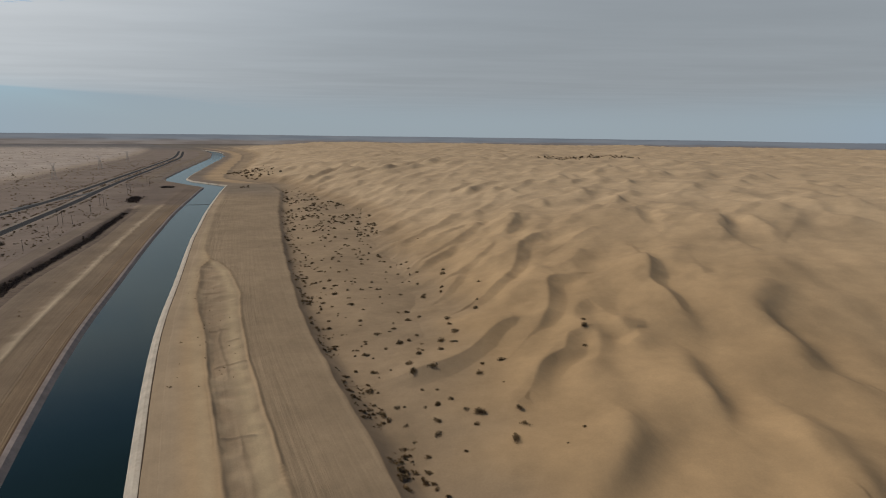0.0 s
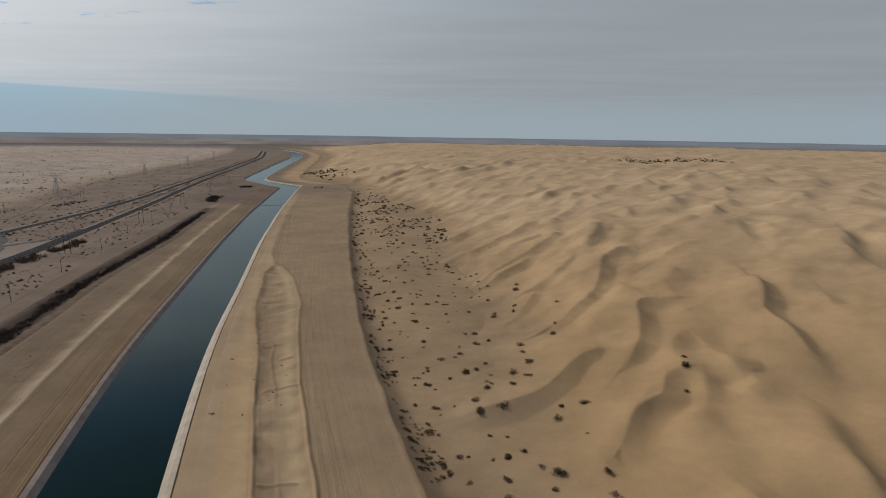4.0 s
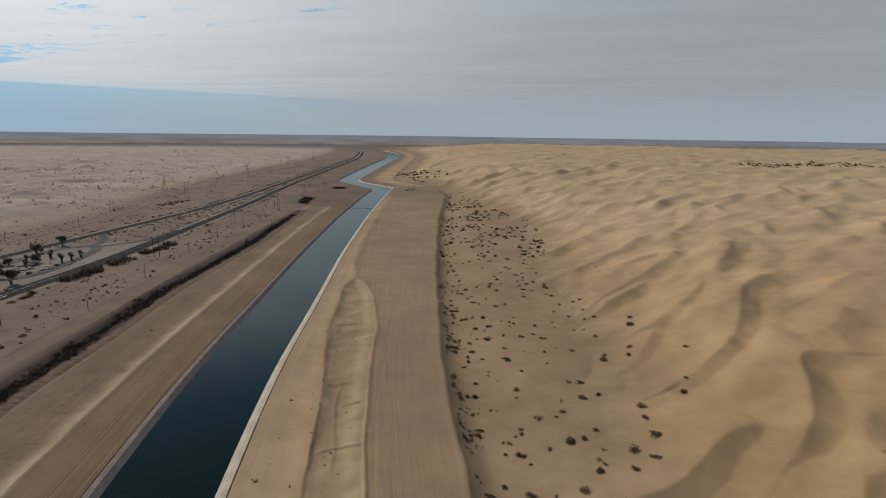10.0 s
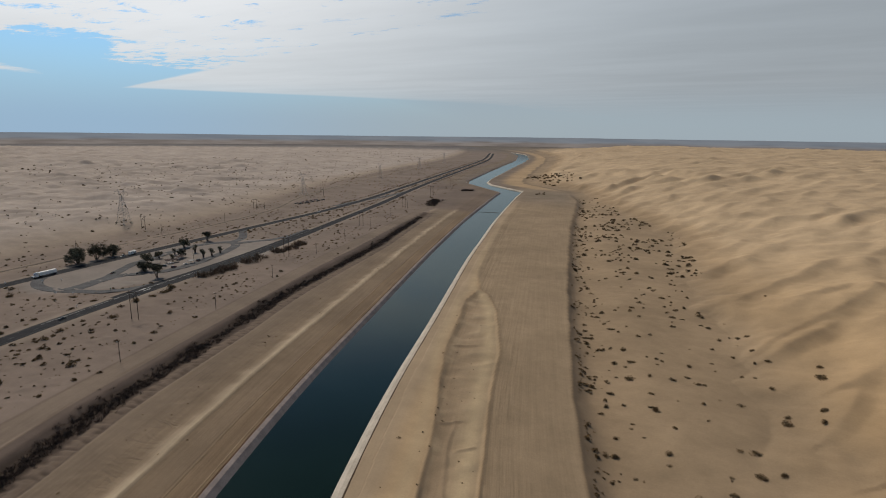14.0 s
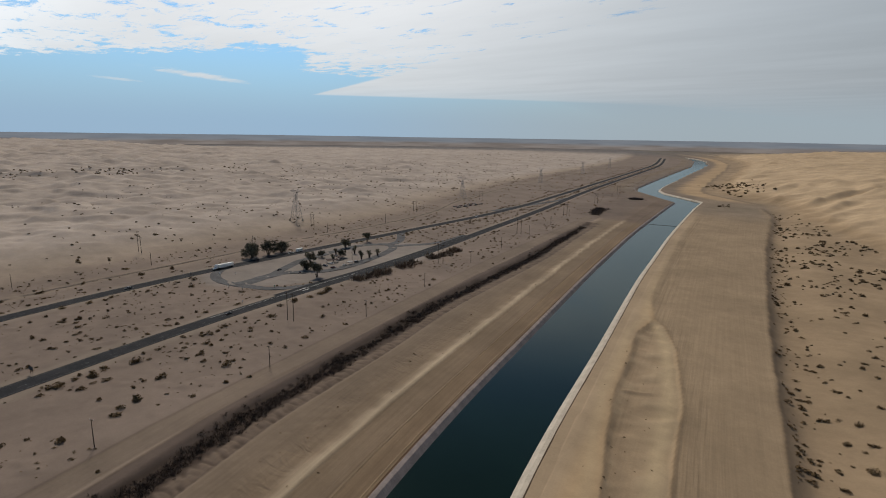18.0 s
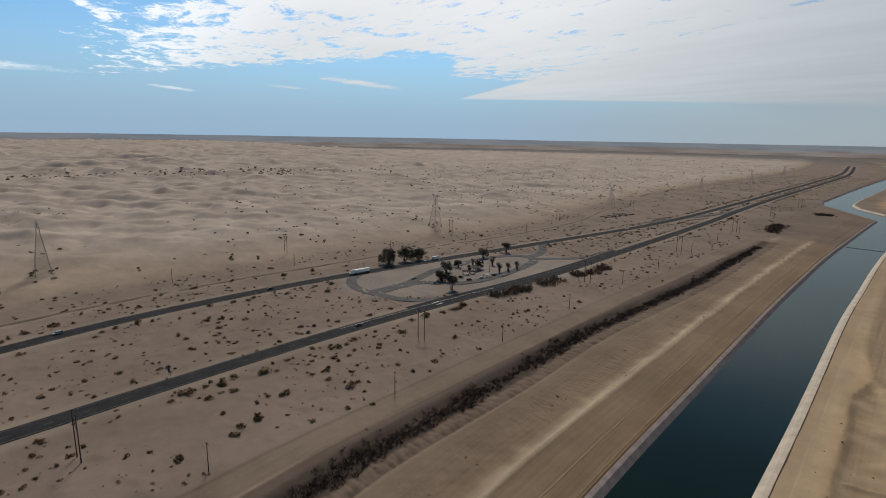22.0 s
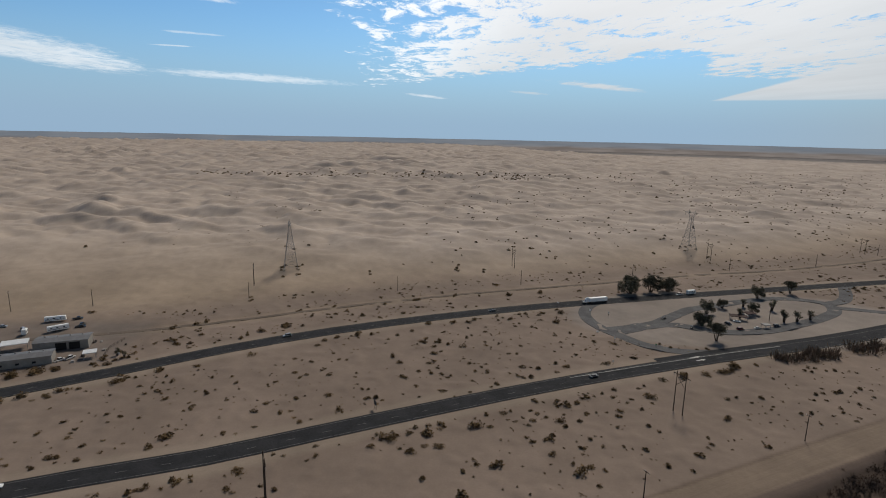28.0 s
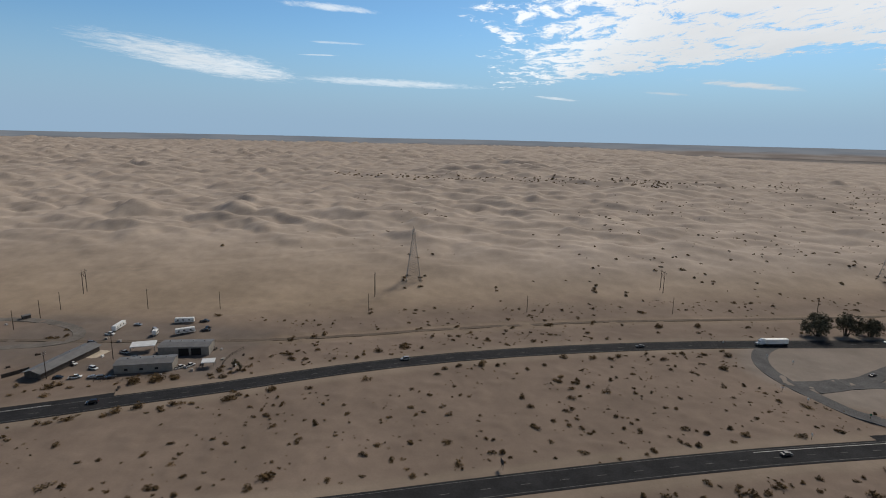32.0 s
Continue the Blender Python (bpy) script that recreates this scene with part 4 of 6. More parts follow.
def part(name, bm, mat, parent, label=""):
    """Link a bmesh as one mesh under a thing or a part."""
    me = bpy.data.meshes.new(name)
    bm.to_mesh(me)
    bm.free()
    me.materials.append(mat)
    ob = new(name, me)
    ob.parent = parent
    if label:
        tagged(ob, label)
    return ob


def block(bm, size, at=(0, 0, 0), turn=None, taper=1.0, bevel=0.0):
    """A box on its base, narrowed towards the top by taper."""
    sx, sy, sz = size
    vs = []
    for z, k in ((0, 1.0), (sz, taper)):
        for x, y in ((-1, -1), (1, -1), (1, 1), (-1, 1)):
            vs.append(bm.verts.new((x * sx / 2 * k, y * sy / 2 * k, z)))
    fs = [bm.faces.new([vs[i] for i in f]) for f in ((3, 2, 1, 0), (4, 5, 6, 7), (0, 1, 5, 4), (1, 2, 6, 5), (2, 3, 7, 6), (3, 0, 4, 7))]
    if bevel:
        r = bmesh.ops.bevel(bm, geom=list({e for f in fs for e in f.edges}), offset=bevel, segments=2, affect="EDGES")
        vs = list({v for v in r["verts"]} | {v for v in vs if v.is_valid})
    m = Matrix.Translation(at) @ (turn or Matrix())
    for v in vs:
        v.co = m @ v.co
    return vs


def rod(bm, a, b, r0, r1=None, sides=6):
    """A tapered round bar from a to b."""
    a, b = Vector(a), Vector(b)
    r1 = r0 if r1 is None else r1
    z = (b - a).normalized()
    x = z.orthogonal().normalized()
    y = z.cross(x)
    rings = []
    for p, r in ((a, r0), (b, r1)):
        rings.append([bm.verts.new(p + (x * math.cos(i * math.tau / sides) + y * math.sin(i * math.tau / sides)) * r) for i in range(sides)])
    for i in range(sides):
        bm.faces.new((rings[0][i], rings[0][(i + 1) % sides], rings[1][(i + 1) % sides], rings[1][i]))
    bm.faces.new(rings[0][::-1])
    bm.faces.new(rings[1])


def empty(name, m=None):
    ob = new(name)
    ob.matrix_basis = m or Matrix()
    return ob


def on_ground(x, y, turn=0.0, sink=0.05, tilt=0.0):
    return pose(x, y, height(x, y) - sink, tilt, 0, turn)


# ---- desert shrubs ----


def tuft(seed, blades, flat=0.75, leaf=1.0):
    """A shrub of radius 1: woody stems fanning out from the root, with small leaf sprays on them."""
    r = random.Random(seed)
    verts, faces = [], []
    lobes = [(r.uniform(-0.45, 0.45), r.uniform(-0.45, 0.45), r.uniform(0.45, 1.0)) for _ in range(r.randint(3, 5))]
    for k in range(blades):
        lx, ly, lr = r.choice(lobes)
        a, u = r.uniform(0, math.tau), r.uniform(0, 1) ** 0.6
        up = r.uniform(0.08, 1.0)
        rad = lr * 0.75 * u
        tip = Vector((lx + math.cos(a) * rad, ly + math.sin(a) * rad, flat * lr * up * math.sqrt(max(0.05, 1 - 0.7 * u * u))))
        if k % 4 == 0:
            root = Vector((lx * 0.3, ly * 0.3, 0))
            side = Vector((-math.sin(a), math.cos(a), 0)) * 0.03
            i = len(verts)
            verts += [root - side, root + side, tip]
            faces.append((i, i + 1, i + 2))
        size = r.uniform(0.10, 0.26) * (1.1 - 0.3 * u) * leaf
        d1 = Vector((r.uniform(-1, 1), r.uniform(-1, 1), r.uniform(-0.5, 0.9))).normalized() * size
        d2 = Vector((r.uniform(-1, 1), r.uniform(-1, 1), r.uniform(-0.4, 0.4))).normalized() * size * 0.8
        i = len(verts)
        verts += [tip - d1, tip + d2, tip + d1, tip - d2 * 0.7]
        faces.append((i, i + 1, i + 2, i + 3))
    return verts, faces


TUFTS = [tuft(100 + i, n, f) for i, (n, f) in enumerate(((150, 0.95), (130, 0.8), (170, 1.05), (100, 0.6), (140, 0.9), (90, 0.65)))]


def twigs(seed, n):
    """Leafless brush of radius 1: thin upright stems with forked tips."""
    r = random.Random(seed)
    verts, faces = [], []
    for _ in range(n):
        x, y, a = r.gauss(0, 0.45), r.gauss(0, 0.45), r.uniform(0, math.tau)
        root = Vector((x, y, 0))
        tip = Vector((x * 1.5 + r.gauss(0, 0.2), y * 1.5 + r.gauss(0, 0.2), r.uniform(0.35, 1.1) * max(0.3, 1 - 0.45 * (x * x + y * y))))
        side = Vector((math.cos(a), math.sin(a), 0)) * r.uniform(0.04, 0.10)
        i = len(verts)
        verts += [root - side, root + side, tip + side * 0.5, tip - side * 0.5]
        faces.append((i, i + 1, i + 2, i + 3))
        fork = root.lerp(tip, 0.55)
        end = fork + Vector((r.gauss(0, 0.3), r.gauss(0, 0.3), r.uniform(0.05, 0.35)))
        i = len(verts)
        verts += [fork - side * 0.6, fork + side * 0.6, end]
        faces.append((i, i + 1, i + 2))
    return verts, faces


TWIGS = [twigs(300 + i, 34) for i in range(6)]
SHRUBS = []
for i, (v, f) in enumerate([tuft(140 + i, n, f, 0.62) for i, (n, f) in enumerate(((330, 0.9), (280, 0.75), (360, 1.0), (230, 0.6), (300, 0.85), (210, 0.65)))]):
    me = bpy.data.meshes.new("desert_shrub")
    me.from_pydata([tuple(q) for q in v], [], f)
    me.materials.append(SCRUB_PALE if i in (3,) else SCRUB)
    SHRUBS.append(me)


def shrub(x, y, size, words, group):
    k = random.randrange(6)
    ob = new("desert_shrub", SHRUBS[k])
    ob.matrix_basis = pose(x, y, height(x, y) - 0.15 * size, 0, 0, random.uniform(0, 360)) @ Matrix.Diagonal((size * random.uniform(0.8, 1.25), size * random.uniform(0.75, 1.1), size * random.uniform(0.75, 1.1), 1))
    return tagged(ob, words, "shrub", group)


def scrub_field(name, places, sizes, mats, words, stretch=1.0, kinds=TUFTS):
    """Many shrubs in one mesh."""
    places = np.array(places, float)
    z = terrain(places[:, 0], places[:, 1])
    verts, faces, base = [], [], 0
    r = random.Random(len(places))
    for (x, y), zz, s in zip(places, z, sizes):
        v, f = kinds[r.randrange(6)]
        keep_ = len(f) if s > 1.2 else len(f) * 2 // 3
        a = r.uniform(0, math.tau)
        c, q = math.cos(a) * s, math.sin(a) * s
        sx = r.uniform(0.8, 1.3)
        used = max(max(g) for g in f[:keep_]) + 1
        for p in v[:used]:
            verts.append((x + (p.x * c - p.y * q) * sx, y + p.x * q + p.y * c, zz - 0.12 * s + p.z * s * stretch))
        faces += [tuple(i + base for i in g) for g in f[:keep_]]
        base += used
    ob = mesh_object(name, verts, faces, mats)
    return tagged(ob, words, "scrub", kind="stuff")


VALLEY = [(-115, 493), (-102, 446), (-94, 444), (-94, 424), (-83, 407), (-57, 421), (-65, 380), (-53, 344), (-39, 319), (-30, 359), (-24, 361), (-22, 343), (-20, 422), (-14, 394), (-1, 401), (4, 335), (8, 311), (0, 298), (-15, 315), (-20, 307), (-24, 303), (-32, 296), (-17, 269), (27, 393), (24, 361), (21, 268), (32, 270), (82, 304), (80, 296), (0, 452), (-26, 558), (-146, 508), (-144, 553), (-72, 515), (-62, 527), (-47, 485), (-83, 524), (-159, 583), (-165, 793), (-79, 532), (-4, 263), (-35, 267)]
MEDIAN = [(-347, 33), (-350, 68), (-364, 104), (-366, 66), (-382, 74), (-369, 55), (-398, 91), (-391, 105), (-420, 115), (-441, 142), (-410, 137), (-398, 164), (-390, 136), (-371, 137), (-382, 171), (-399, 218), (-432, 213), (-443, 195), (-414, 200), (-416, 60), (-420, 61), (-428, 77), (-449, 117), (-460, 152), (-473, 172), (-493, 217), (-497, 232), (-503, 249), (-503, 272), (-515, 309), (-488, 273), (-456, 235), (-446, 217), (-466, 213), (-468, 192), (-415, 258), (-416, 278), (-425, 286), (-445, 303), (-429, 309), (-458, 326), (-406, 233), (-403, 243), (-388, 282), (-385, 268), (-399, 316), (-400, 181)]
VERGE = [(-327, 106), (-332, 120), (-337, 139), (-358, 195), (-359, 208), (-365, 229), (-329, 204), (-315, 209), (-309, 206), (-337, 225), (-329, 261), (-308, 264), (-332, 296), (-338, 311), (-342, 342), (-386, 401), (-386, 458), (-413, 372), (-420, 390), (-409, 344), (-300, 185), (-311, 176), (-336, 231), (-415, 64), (-418, 65), (-427, 77), (-467, 68), (-462, 72), (-493, 126), (-476, 173), (-381, 170), (-396, 164), (-363, 104), (-550, 91), (-615, 101), (-618, 113), (-610, 174), (-625, 249), (-622, 273), (-585, 276), (-558, 283), (-545, 209), (-522, 130), (-387, 284), (-379, 272), (-352, 257), (-319, 217)]
ROADSIDE = []
ROADSIDE += [(-401, -20, 2.6),(-520, -3, 3.0),(-379, -2, 2.4),(-381, 0, 1.9),(-385, 1, 1.7),(-385, 6, 2.4),(-422, 7, 3.6),(-389, 8, 1.7),(-427, 15, 4.2),(-367, 17, 2.1),(-390, 19, 2.6),(-395, 20, 3.7),(-431, 23, 2.2),(-398, 28, 3.6),(-344, 34, 4.2),(-358, 34, 1.5),(-396, 34, 1.6),(-401, 37, 2.5),(-361, 40, 1.6),(-404, 40, 2.9),(-436, 40, 1.8),(-443, 41, 1.6),(-406, 44, 2.5),(-388, 46, 1.4),(-407, 48, 1.6),(-346, 50, 1.2),(-350, 51, 1.1),(-443, 51, 1.8)]
ROADSIDE += [(-449, 53, 2.6),(-367, 54, 1.8),(-375, 59, 1.5),(-490, 59, 3.7),(-414, 61, 4.2),(-367, 66, 1.6),(-363, 67, 2.2),(-349, 68, 2.7),(-462, 71, 2.2),(-495, 71, 3.5),(-381, 73, 1.4),(-425, 77, 3.6),(-347, 79, 1.6),(-463, 79, 2.0),(-476, 81, 2.7),(-352, 85, 1.4),(-479, 89, 1.2),(-395, 91, 2.0),(-543, 92, 2.7),(-431, 93, 2.0),(-353, 101, 1.8),(-391, 103, 1.3),(-362, 104, 3.0),(-425, 104, 1.4),(-388, 106, 1.7),(-479, 106, 1.6),(-418, 114, 1.4),(-482, 114, 3.3)]
ROADSIDE += [(-445, 117, 3.7),(-384, 119, 1.1),(-364, 126, 1.5),(-489, 126, 3.5),(-520, 129, 1.8),(-410, 136, 1.3),(-368, 137, 2.0),(-388, 137, 2.3),(-338, 138, 2.0),(-439, 141, 2.0),(-415, 148, 1.3),(-381, 149, 1.5),(-347, 149, 1.6),(-457, 151, 2.2),(-375, 152, 1.6),(-530, 152, 2.5),(-346, 153, 1.3),(-464, 154, 2.3),(-371, 155, 1.8),(-373, 159, 1.4),(-469, 160, 2.5),(-445, 161, 1.6),(-520, 161, 2.2),(-343, 162, 1.3),(-395, 164, 2.4),(-352, 164, 1.6),(-345, 165, 1.7),(-380, 170, 2.9)]
ROADSIDE += [(-472, 172, 2.7),(-510, 172, 2.4),(-419, 175, 1.3),(-401, 179, 1.4),(-477, 184, 1.6),(-351, 185, 2.3),(-534, 187, 2.3),(-385, 187, 1.5),(-459, 189, 1.5),(-465, 191, 1.5),(-356, 194, 3.9),(-440, 194, 2.6),(-472, 196, 1.9),(-431, 197, 2.1),(-395, 198, 1.2),(-412, 199, 2.3),(-347, 200, 2.9),(-480, 205, 2.6),(-350, 206, 2.2),(-391, 206, 1.0),(-358, 207, 2.5),(-461, 210, 2.1),(-545, 210, 2.4),(-350, 212, 2.8),(-363, 213, 2.3),(-430, 213, 2.4),(-442, 216, 2.8),(-491, 216, 2.9)]
ROADSIDE += [(-397, 217, 2.8),(-453, 217, 1.8),(-464, 221, 1.7),(-391, 222, 0.9),(-414, 223, 1.5),(-363, 228, 4.2),(-395, 230, 1.4),(-494, 232, 2.7),(-435, 232, 1.8),(-407, 233, 1.8),(-453, 234, 3.1),(-555, 239, 2.7),(-428, 239, 1.2),(-400, 241, 1.7),(-374, 242, 2.5),(-494, 242, 2.5),(-402, 245, 1.4),(-354, 247, 1.3),(-500, 247, 3.0),(-501, 251, 2.1),(-353, 256, 2.4),(-374, 257, 1.9),(-412, 257, 1.8),(-366, 264, 2.7),(-382, 267, 1.8),(-452, 267, 1.5),(-372, 268, 1.3),(-500, 271, 3.0)]
ROADSIDE += [(-485, 272, 2.1),(-456, 273, 1.3),(-371, 278, 1.5),(-415, 278, 1.7),(-583, 278, 3.4),(-509, 279, 2.2),(-386, 281, 1.9),(-556, 282, 3.2),(-422, 285, 2.3),(-497, 291, 2.4),(-457, 293, 1.6),(-373, 294, 2.1),(-511, 296, 2.7),(-394, 300, 2.0),(-492, 300, 4.2),(-381, 301, 1.7),(-445, 304, 1.7),(-425, 308, 3.3),(-562, 308, 3.1),(-511, 309, 3.2),(-395, 313, 2.0),(-386, 314, 3.6),(-398, 317, 1.4),(-454, 324, 2.8),(-404, 329, 3.2),(-365, 339, 2.3),(-407, 342, 3.8),(-382, 351, 2.4)]
ROADSIDE += [(-410, 356, 3.4),(-411, 364, 4.2),(-411, 369, 3.9),(-418, 377, 4.2)]
SLOPE = [(-15, 259, 3.4), (11, 223, 2.7), (17, 220, 3.2), (0, 207, 3.1), (35, 208, 3.0), (29, 197, 3.3), (19, 256, 3.3), (34, 221, 2.0), (7, 294, 3.0), (0, 286, 2.2), (-1, 230, 2.0), (5, 233, 1.7), (-1, 217, 2.0), (-7, 229, 1.5), (15, 210, 2.2), (-14, 387, 3.0), (4, 324, 2.5), (22, 352, 2.9), (-1, 390, 2.2), (10, 193, 1.3), (-9, 244, 1.3), (76, 277, 2.5), (0, 435, 3.8), (30, 246, 1.3), (-20, 231, 2.8), (-15, 216, 2.4), (-35, 249, 3.3), (57, 199, 1.1), (48, 189, 0.9)]
DUNE_FOOT = [(-533, 153), (-522, 162), (-494, 127), (-536, 188), (-546, 211), (-558, 240), (-558, 283), (-585, 278), (-565, 309), (-493, 59), (-501, 75), (-512, 173), (-545, 93), (-595, 105), (-600, 117), (-603, 175), (-618, 249), (-617, 272), (-633, 228), (-628, 202), (-662, 349), (-646, 394), (-683, 457), (-704, 502), (-658, 503), (-813, 429), (-811, 395), (-688, -59), (-667, -82), (-730, 262), (-738, 229), (-702, 245), (-761, 283), (-704, 311), (-683, 329), (-658, 339), (-767, 463), (-724, 467), (-723, 383), (-840, 324)]
SIZES = (1.2, 1.5, 1.9, 1.35, 2.2, 1.6)
for i, (x, y) in enumerate(VALLEY):
    shrub(x, y, (3.3 if (x, y) in ((-17, 269), (4, 335), (8, 311), (0, 298)) else SIZES[i % 6] * 1.5), "low dark creosote shrub rooted in the sandy valley beside the dunes", "shrubs in the sand valley")
LONE = [(x, y) for x, y in MEDIAN if min(math.hypot(x - q[0], y - q[1]) for q in ROADSIDE) > 5]
scrub_field("median_scrub", LONE, [SIZES[i % 6] * 1.45 for i in range(len(LONE))], SCRUB, "rounded dry desert shrubs on the sand between the carriageways")
scrub_field("verge_scrub", VERGE, [SIZES[i % 6] * 1.5 for i in range(len(VERGE))], SCRUB, "dry brown desert shrubs on the sand beside the highway")
scrub_field("dune_scrub", DUNE_FOOT, [SIZES[i % 6] * 1.25 for i in range(len(DUNE_FOOT))], SCRUB, "dark mounded bushes at the foot of the dunes")
for x, y, r_ in SLOPE:
    shrub(x, y, r_, "dry brown bush rooted at the foot of the dunes", "shrubs in the sand valley")
for x, y, r_ in ROADSIDE:
    shrub(x, y, r_, "rounded dry shrub on wind-blown sand beside the highway", "shrubs beside the highway")


def scatter(n, box, test, seed, gap=0.0):
    """Random places inside a box that pass a test of their plan distances."""
    g = np.random.default_rng(seed)
    x0, x1, y0, y1 = box
    x, y = g.uniform(x0, x1, n), g.uniform(y0, y1, n)
    ok = test(x, y)
    return np.stack([x[ok], y[ok]], -1)


def valley_test(dense):
    def test(x, y):
        _, d = along(CANAL, x, y)
        e = d - HALF
        lo = np.interp(y, [100, 180, 330, 521, 712, 1123, 1300], [82, 84, 87, 92, 100, 117, 90]) + 4
        hi = np.interp(y, FRONT_S, FRONT_D)
        clump = rough(x, y, 45, 203, 2)
        return (e > lo) & (e < hi + 12) & (clump > -0.05 if dense else clump > -0.6)
    return test


near_v = scatter(1400, (-260, 120, 150, 640), valley_test(False), 5)[:165]
far_v = scatter(3600, (-480, 60, 620, 1180), valley_test(True), 6)[:700]
near_v = near_v[np.argsort(near_v[:, 1])]
for i, (x, y) in enumerate(near_v[:42]):
    shrub(x, y, 1.0 + 1.1 * (i % 5) / 4, "small dark shrub rooted in the sandy valley beside the dunes", "shrubs in the sand valley")
scrub_field("valley_scrub", near_v[42:], [1.0 + 1.1 * (i % 5) / 4 for i in range(len(near_v) - 42)], SCRUB, "small dark shrubs in the sandy valley beside the dunes")
scrub_field("valley_scrub", far_v, 1.5 + 1.9 * np.random.default_rng(1).random(len(far_v)) ** 2, SCRUB, "dark creosote scrub on the sandy valley floor")


def bank_test(x, y):
    _, d = along(CANAL, x, y)
    lo = np.interp(y, [100, 180, 330, 521, 712, 1123, 1300], [82, 84, 87, 92, 100, 117, 90])
    return (d - HALF > lo + 3) & (d - HALF < lo + 12 + 22 * np.abs(rough(x, y, 7, 209, 1))) & (rough(x, y, 24, 207, 2) > -0.12)


on_bank = np.vstack([scatter(8000, (-260, 10, 150, 430), bank_test, 8)[:430], scatter(5000, (-260, 10, 430, 860), bank_test, 18)[:300]])
scrub_field("bank_scrub", on_bank, 0.6 + 1.5 * np.random.default_rng(2).random(len(on_bank)) ** 2, SCRUB, "dark tufts of scrub on the terrace slope")


def desert_test(x, y):
    _, q = along(DITCH, x, y)
    _, t = along(TRACK, x, y)
    _, a = along(NEAR_ROAD, x, y)
    _, b = along(FAR_ROAD, x, y)
    _, c = along(FRONTAGE, x, y)
    ok = (q < -20) & (np.abs(t) > 7) & (np.abs(a) > 11) & (np.abs(b) > 10) & (np.abs(c) > 6) & (c > -40)
    rest = ((x + 500) / 62) ** 2 + ((y - 430) / 115) ** 2 < 1
    yard = (x < -410) & (x > -515) & (y < 48) & (b < -8)
    return ok & ~rest & ~yard & (rough(x, y, 60, 211, 3) > -0.12)


desert = scatter(9000, (-760, -250, -60, 800), desert_test, 9)[:1500]
scrub_field("desert_scrub", desert, 0.45 + 1.45 * np.random.default_rng(3).random(len(desert)) ** 2.3, SCRUB, "scattered small dry shrubs on desert sand")
big_d = scatter(2500, (-700, -250, -60, 780), desert_test, 29)[:230]
scrub_field("desert_scrub", big_d, 1.2 + 1.0 * np.random.default_rng(33).random(len(big_d)), SCRUB, "rounded dry shrubs on desert sand")
far_d = scatter(9000, (-1500, -480, 700, 2300), desert_test, 39)[:1000]
scrub_field("desert_scrub", far_d, 1.0 + 1.7 * np.random.default_rng(34).random(len(far_d)) ** 2, SCRUB, "dark scattered shrubs on the flat desert along the highway")
pale = scatter(3000, (-700, -260, -60, 700), desert_test, 19)[:800]
scrub_field("pale_scrub", pale, 0.40 + 0.9 * np.random.default_rng(4).random(len(pale)) ** 2, SCRUB_PALE, "pale dead tufts scattered on desert sand")
# verges of the two carriageways are lined with shrubs


def verge_test(x, y):
    _, a = along(NEAR_ROAD, x, y)
    _, b = along(FAR_ROAD, x, y)
    rest = ((x + 500) / 66) ** 2 + ((y - 430) / 120) ** 2 < 1
    line_ = ((np.abs(np.abs(a) - 14) < 3) | (np.abs(b - 14) < 3.5) | (np.abs(np.abs(b) - 16) < 5) & (y > 520) | (np.abs(b + 15) < 3.5) & (y > 70))
    return line_ & ~rest & ((b > -8) | (y > 60)) & (rough(x, y, 50, 217, 2) > 0.0 - 0.3 * (y > 450))


verge = scatter(16000, (-1000, -280, -60, 1700), verge_test, 12)[:1050]
scrub_field("verge_scrub", verge, 0.8 + 1.3 * np.random.default_rng(5).random(len(verge)) ** 2, SCRUB, "dark roadside scrub lining the highway")


far_verge = scatter(30000, (-1500, -440, 560, 2400), verge_test, 52)[:900]
scrub_field("verge_scrub", far_verge, 1.1 + 1.6 * np.random.default_rng(55).random(len(far_verge)) ** 2, SCRUB, "dark roadside scrub lining the highway")


def left_dune_test(x, y):
    _, c = along(FRONTAGE, x, y)
    f = -c
    return (f > 25) & (f < 520) & (rough(x, y, 110, 223, 3) > 0.05 + 0.0004 * f - 0.25 * smooth(200, 420, y) + 0.2 * smooth(60, -40, y))


dune_scrub = scatter(5200, (-1300, -520, -120, 1500), left_dune_test, 13)[:900]
scrub_field("dune_scrub", dune_scrub, 0.8 + 1.6 * np.random.default_rng(6).random(len(dune_scrub)) ** 2, SCRUB, "sparse scrub on the low dunes")


def strip_of(name, a, b, wide, n, seed, words, big=2.2, mat=None, kinds=TUFTS, stretch=1.1):
    g = np.random.default_rng(seed)
    t = g.random(n)
    a, b = np.array(a), np.array(b)
    w = (b - a) / np.hypot(*(b - a))
    p = a + t[:, None] * (b - a) + np.array([w[1], -w[0]]) * (g.normal(0, wide, n))[:, None]
    scrub_field(name, p, big * (0.5 + 0.9 * g.random(n)), mat or SCRUB, words, stretch, kinds)




def far_left_test(x, y):
    _, c = along(FRONTAGE, x, y)
    return (c < -25) & (c > -760) & (rough(x, y, 150, 227, 3) > -0.05)


plain = scatter(4200, (-2400, -600, 650, 2700), far_left_test, 61)[:1100]
scrub_field("plain_scrub", plain, 1.2 + 2.2 * np.random.default_rng(62).random(len(plain)) ** 2, SCRUB, "dark scattered shrubs on the sandy plain under the power line")
strip_of("far_thicket", (-1305, -190), (-1300, 470), 26, 330, 31, "thin line of dark bushes far out in the dunes", 2.6)
strip_of("far_thicket", (-1260, 400), (-1420, 760), 20, 60, 30, "thin line of dark bushes far out in the dunes", 2.4)
strip_of("far_thicket", (250, 1500), (520, 1560), 40, 170, 32, "patch of dark bushes far out in the dunes", 3.0)
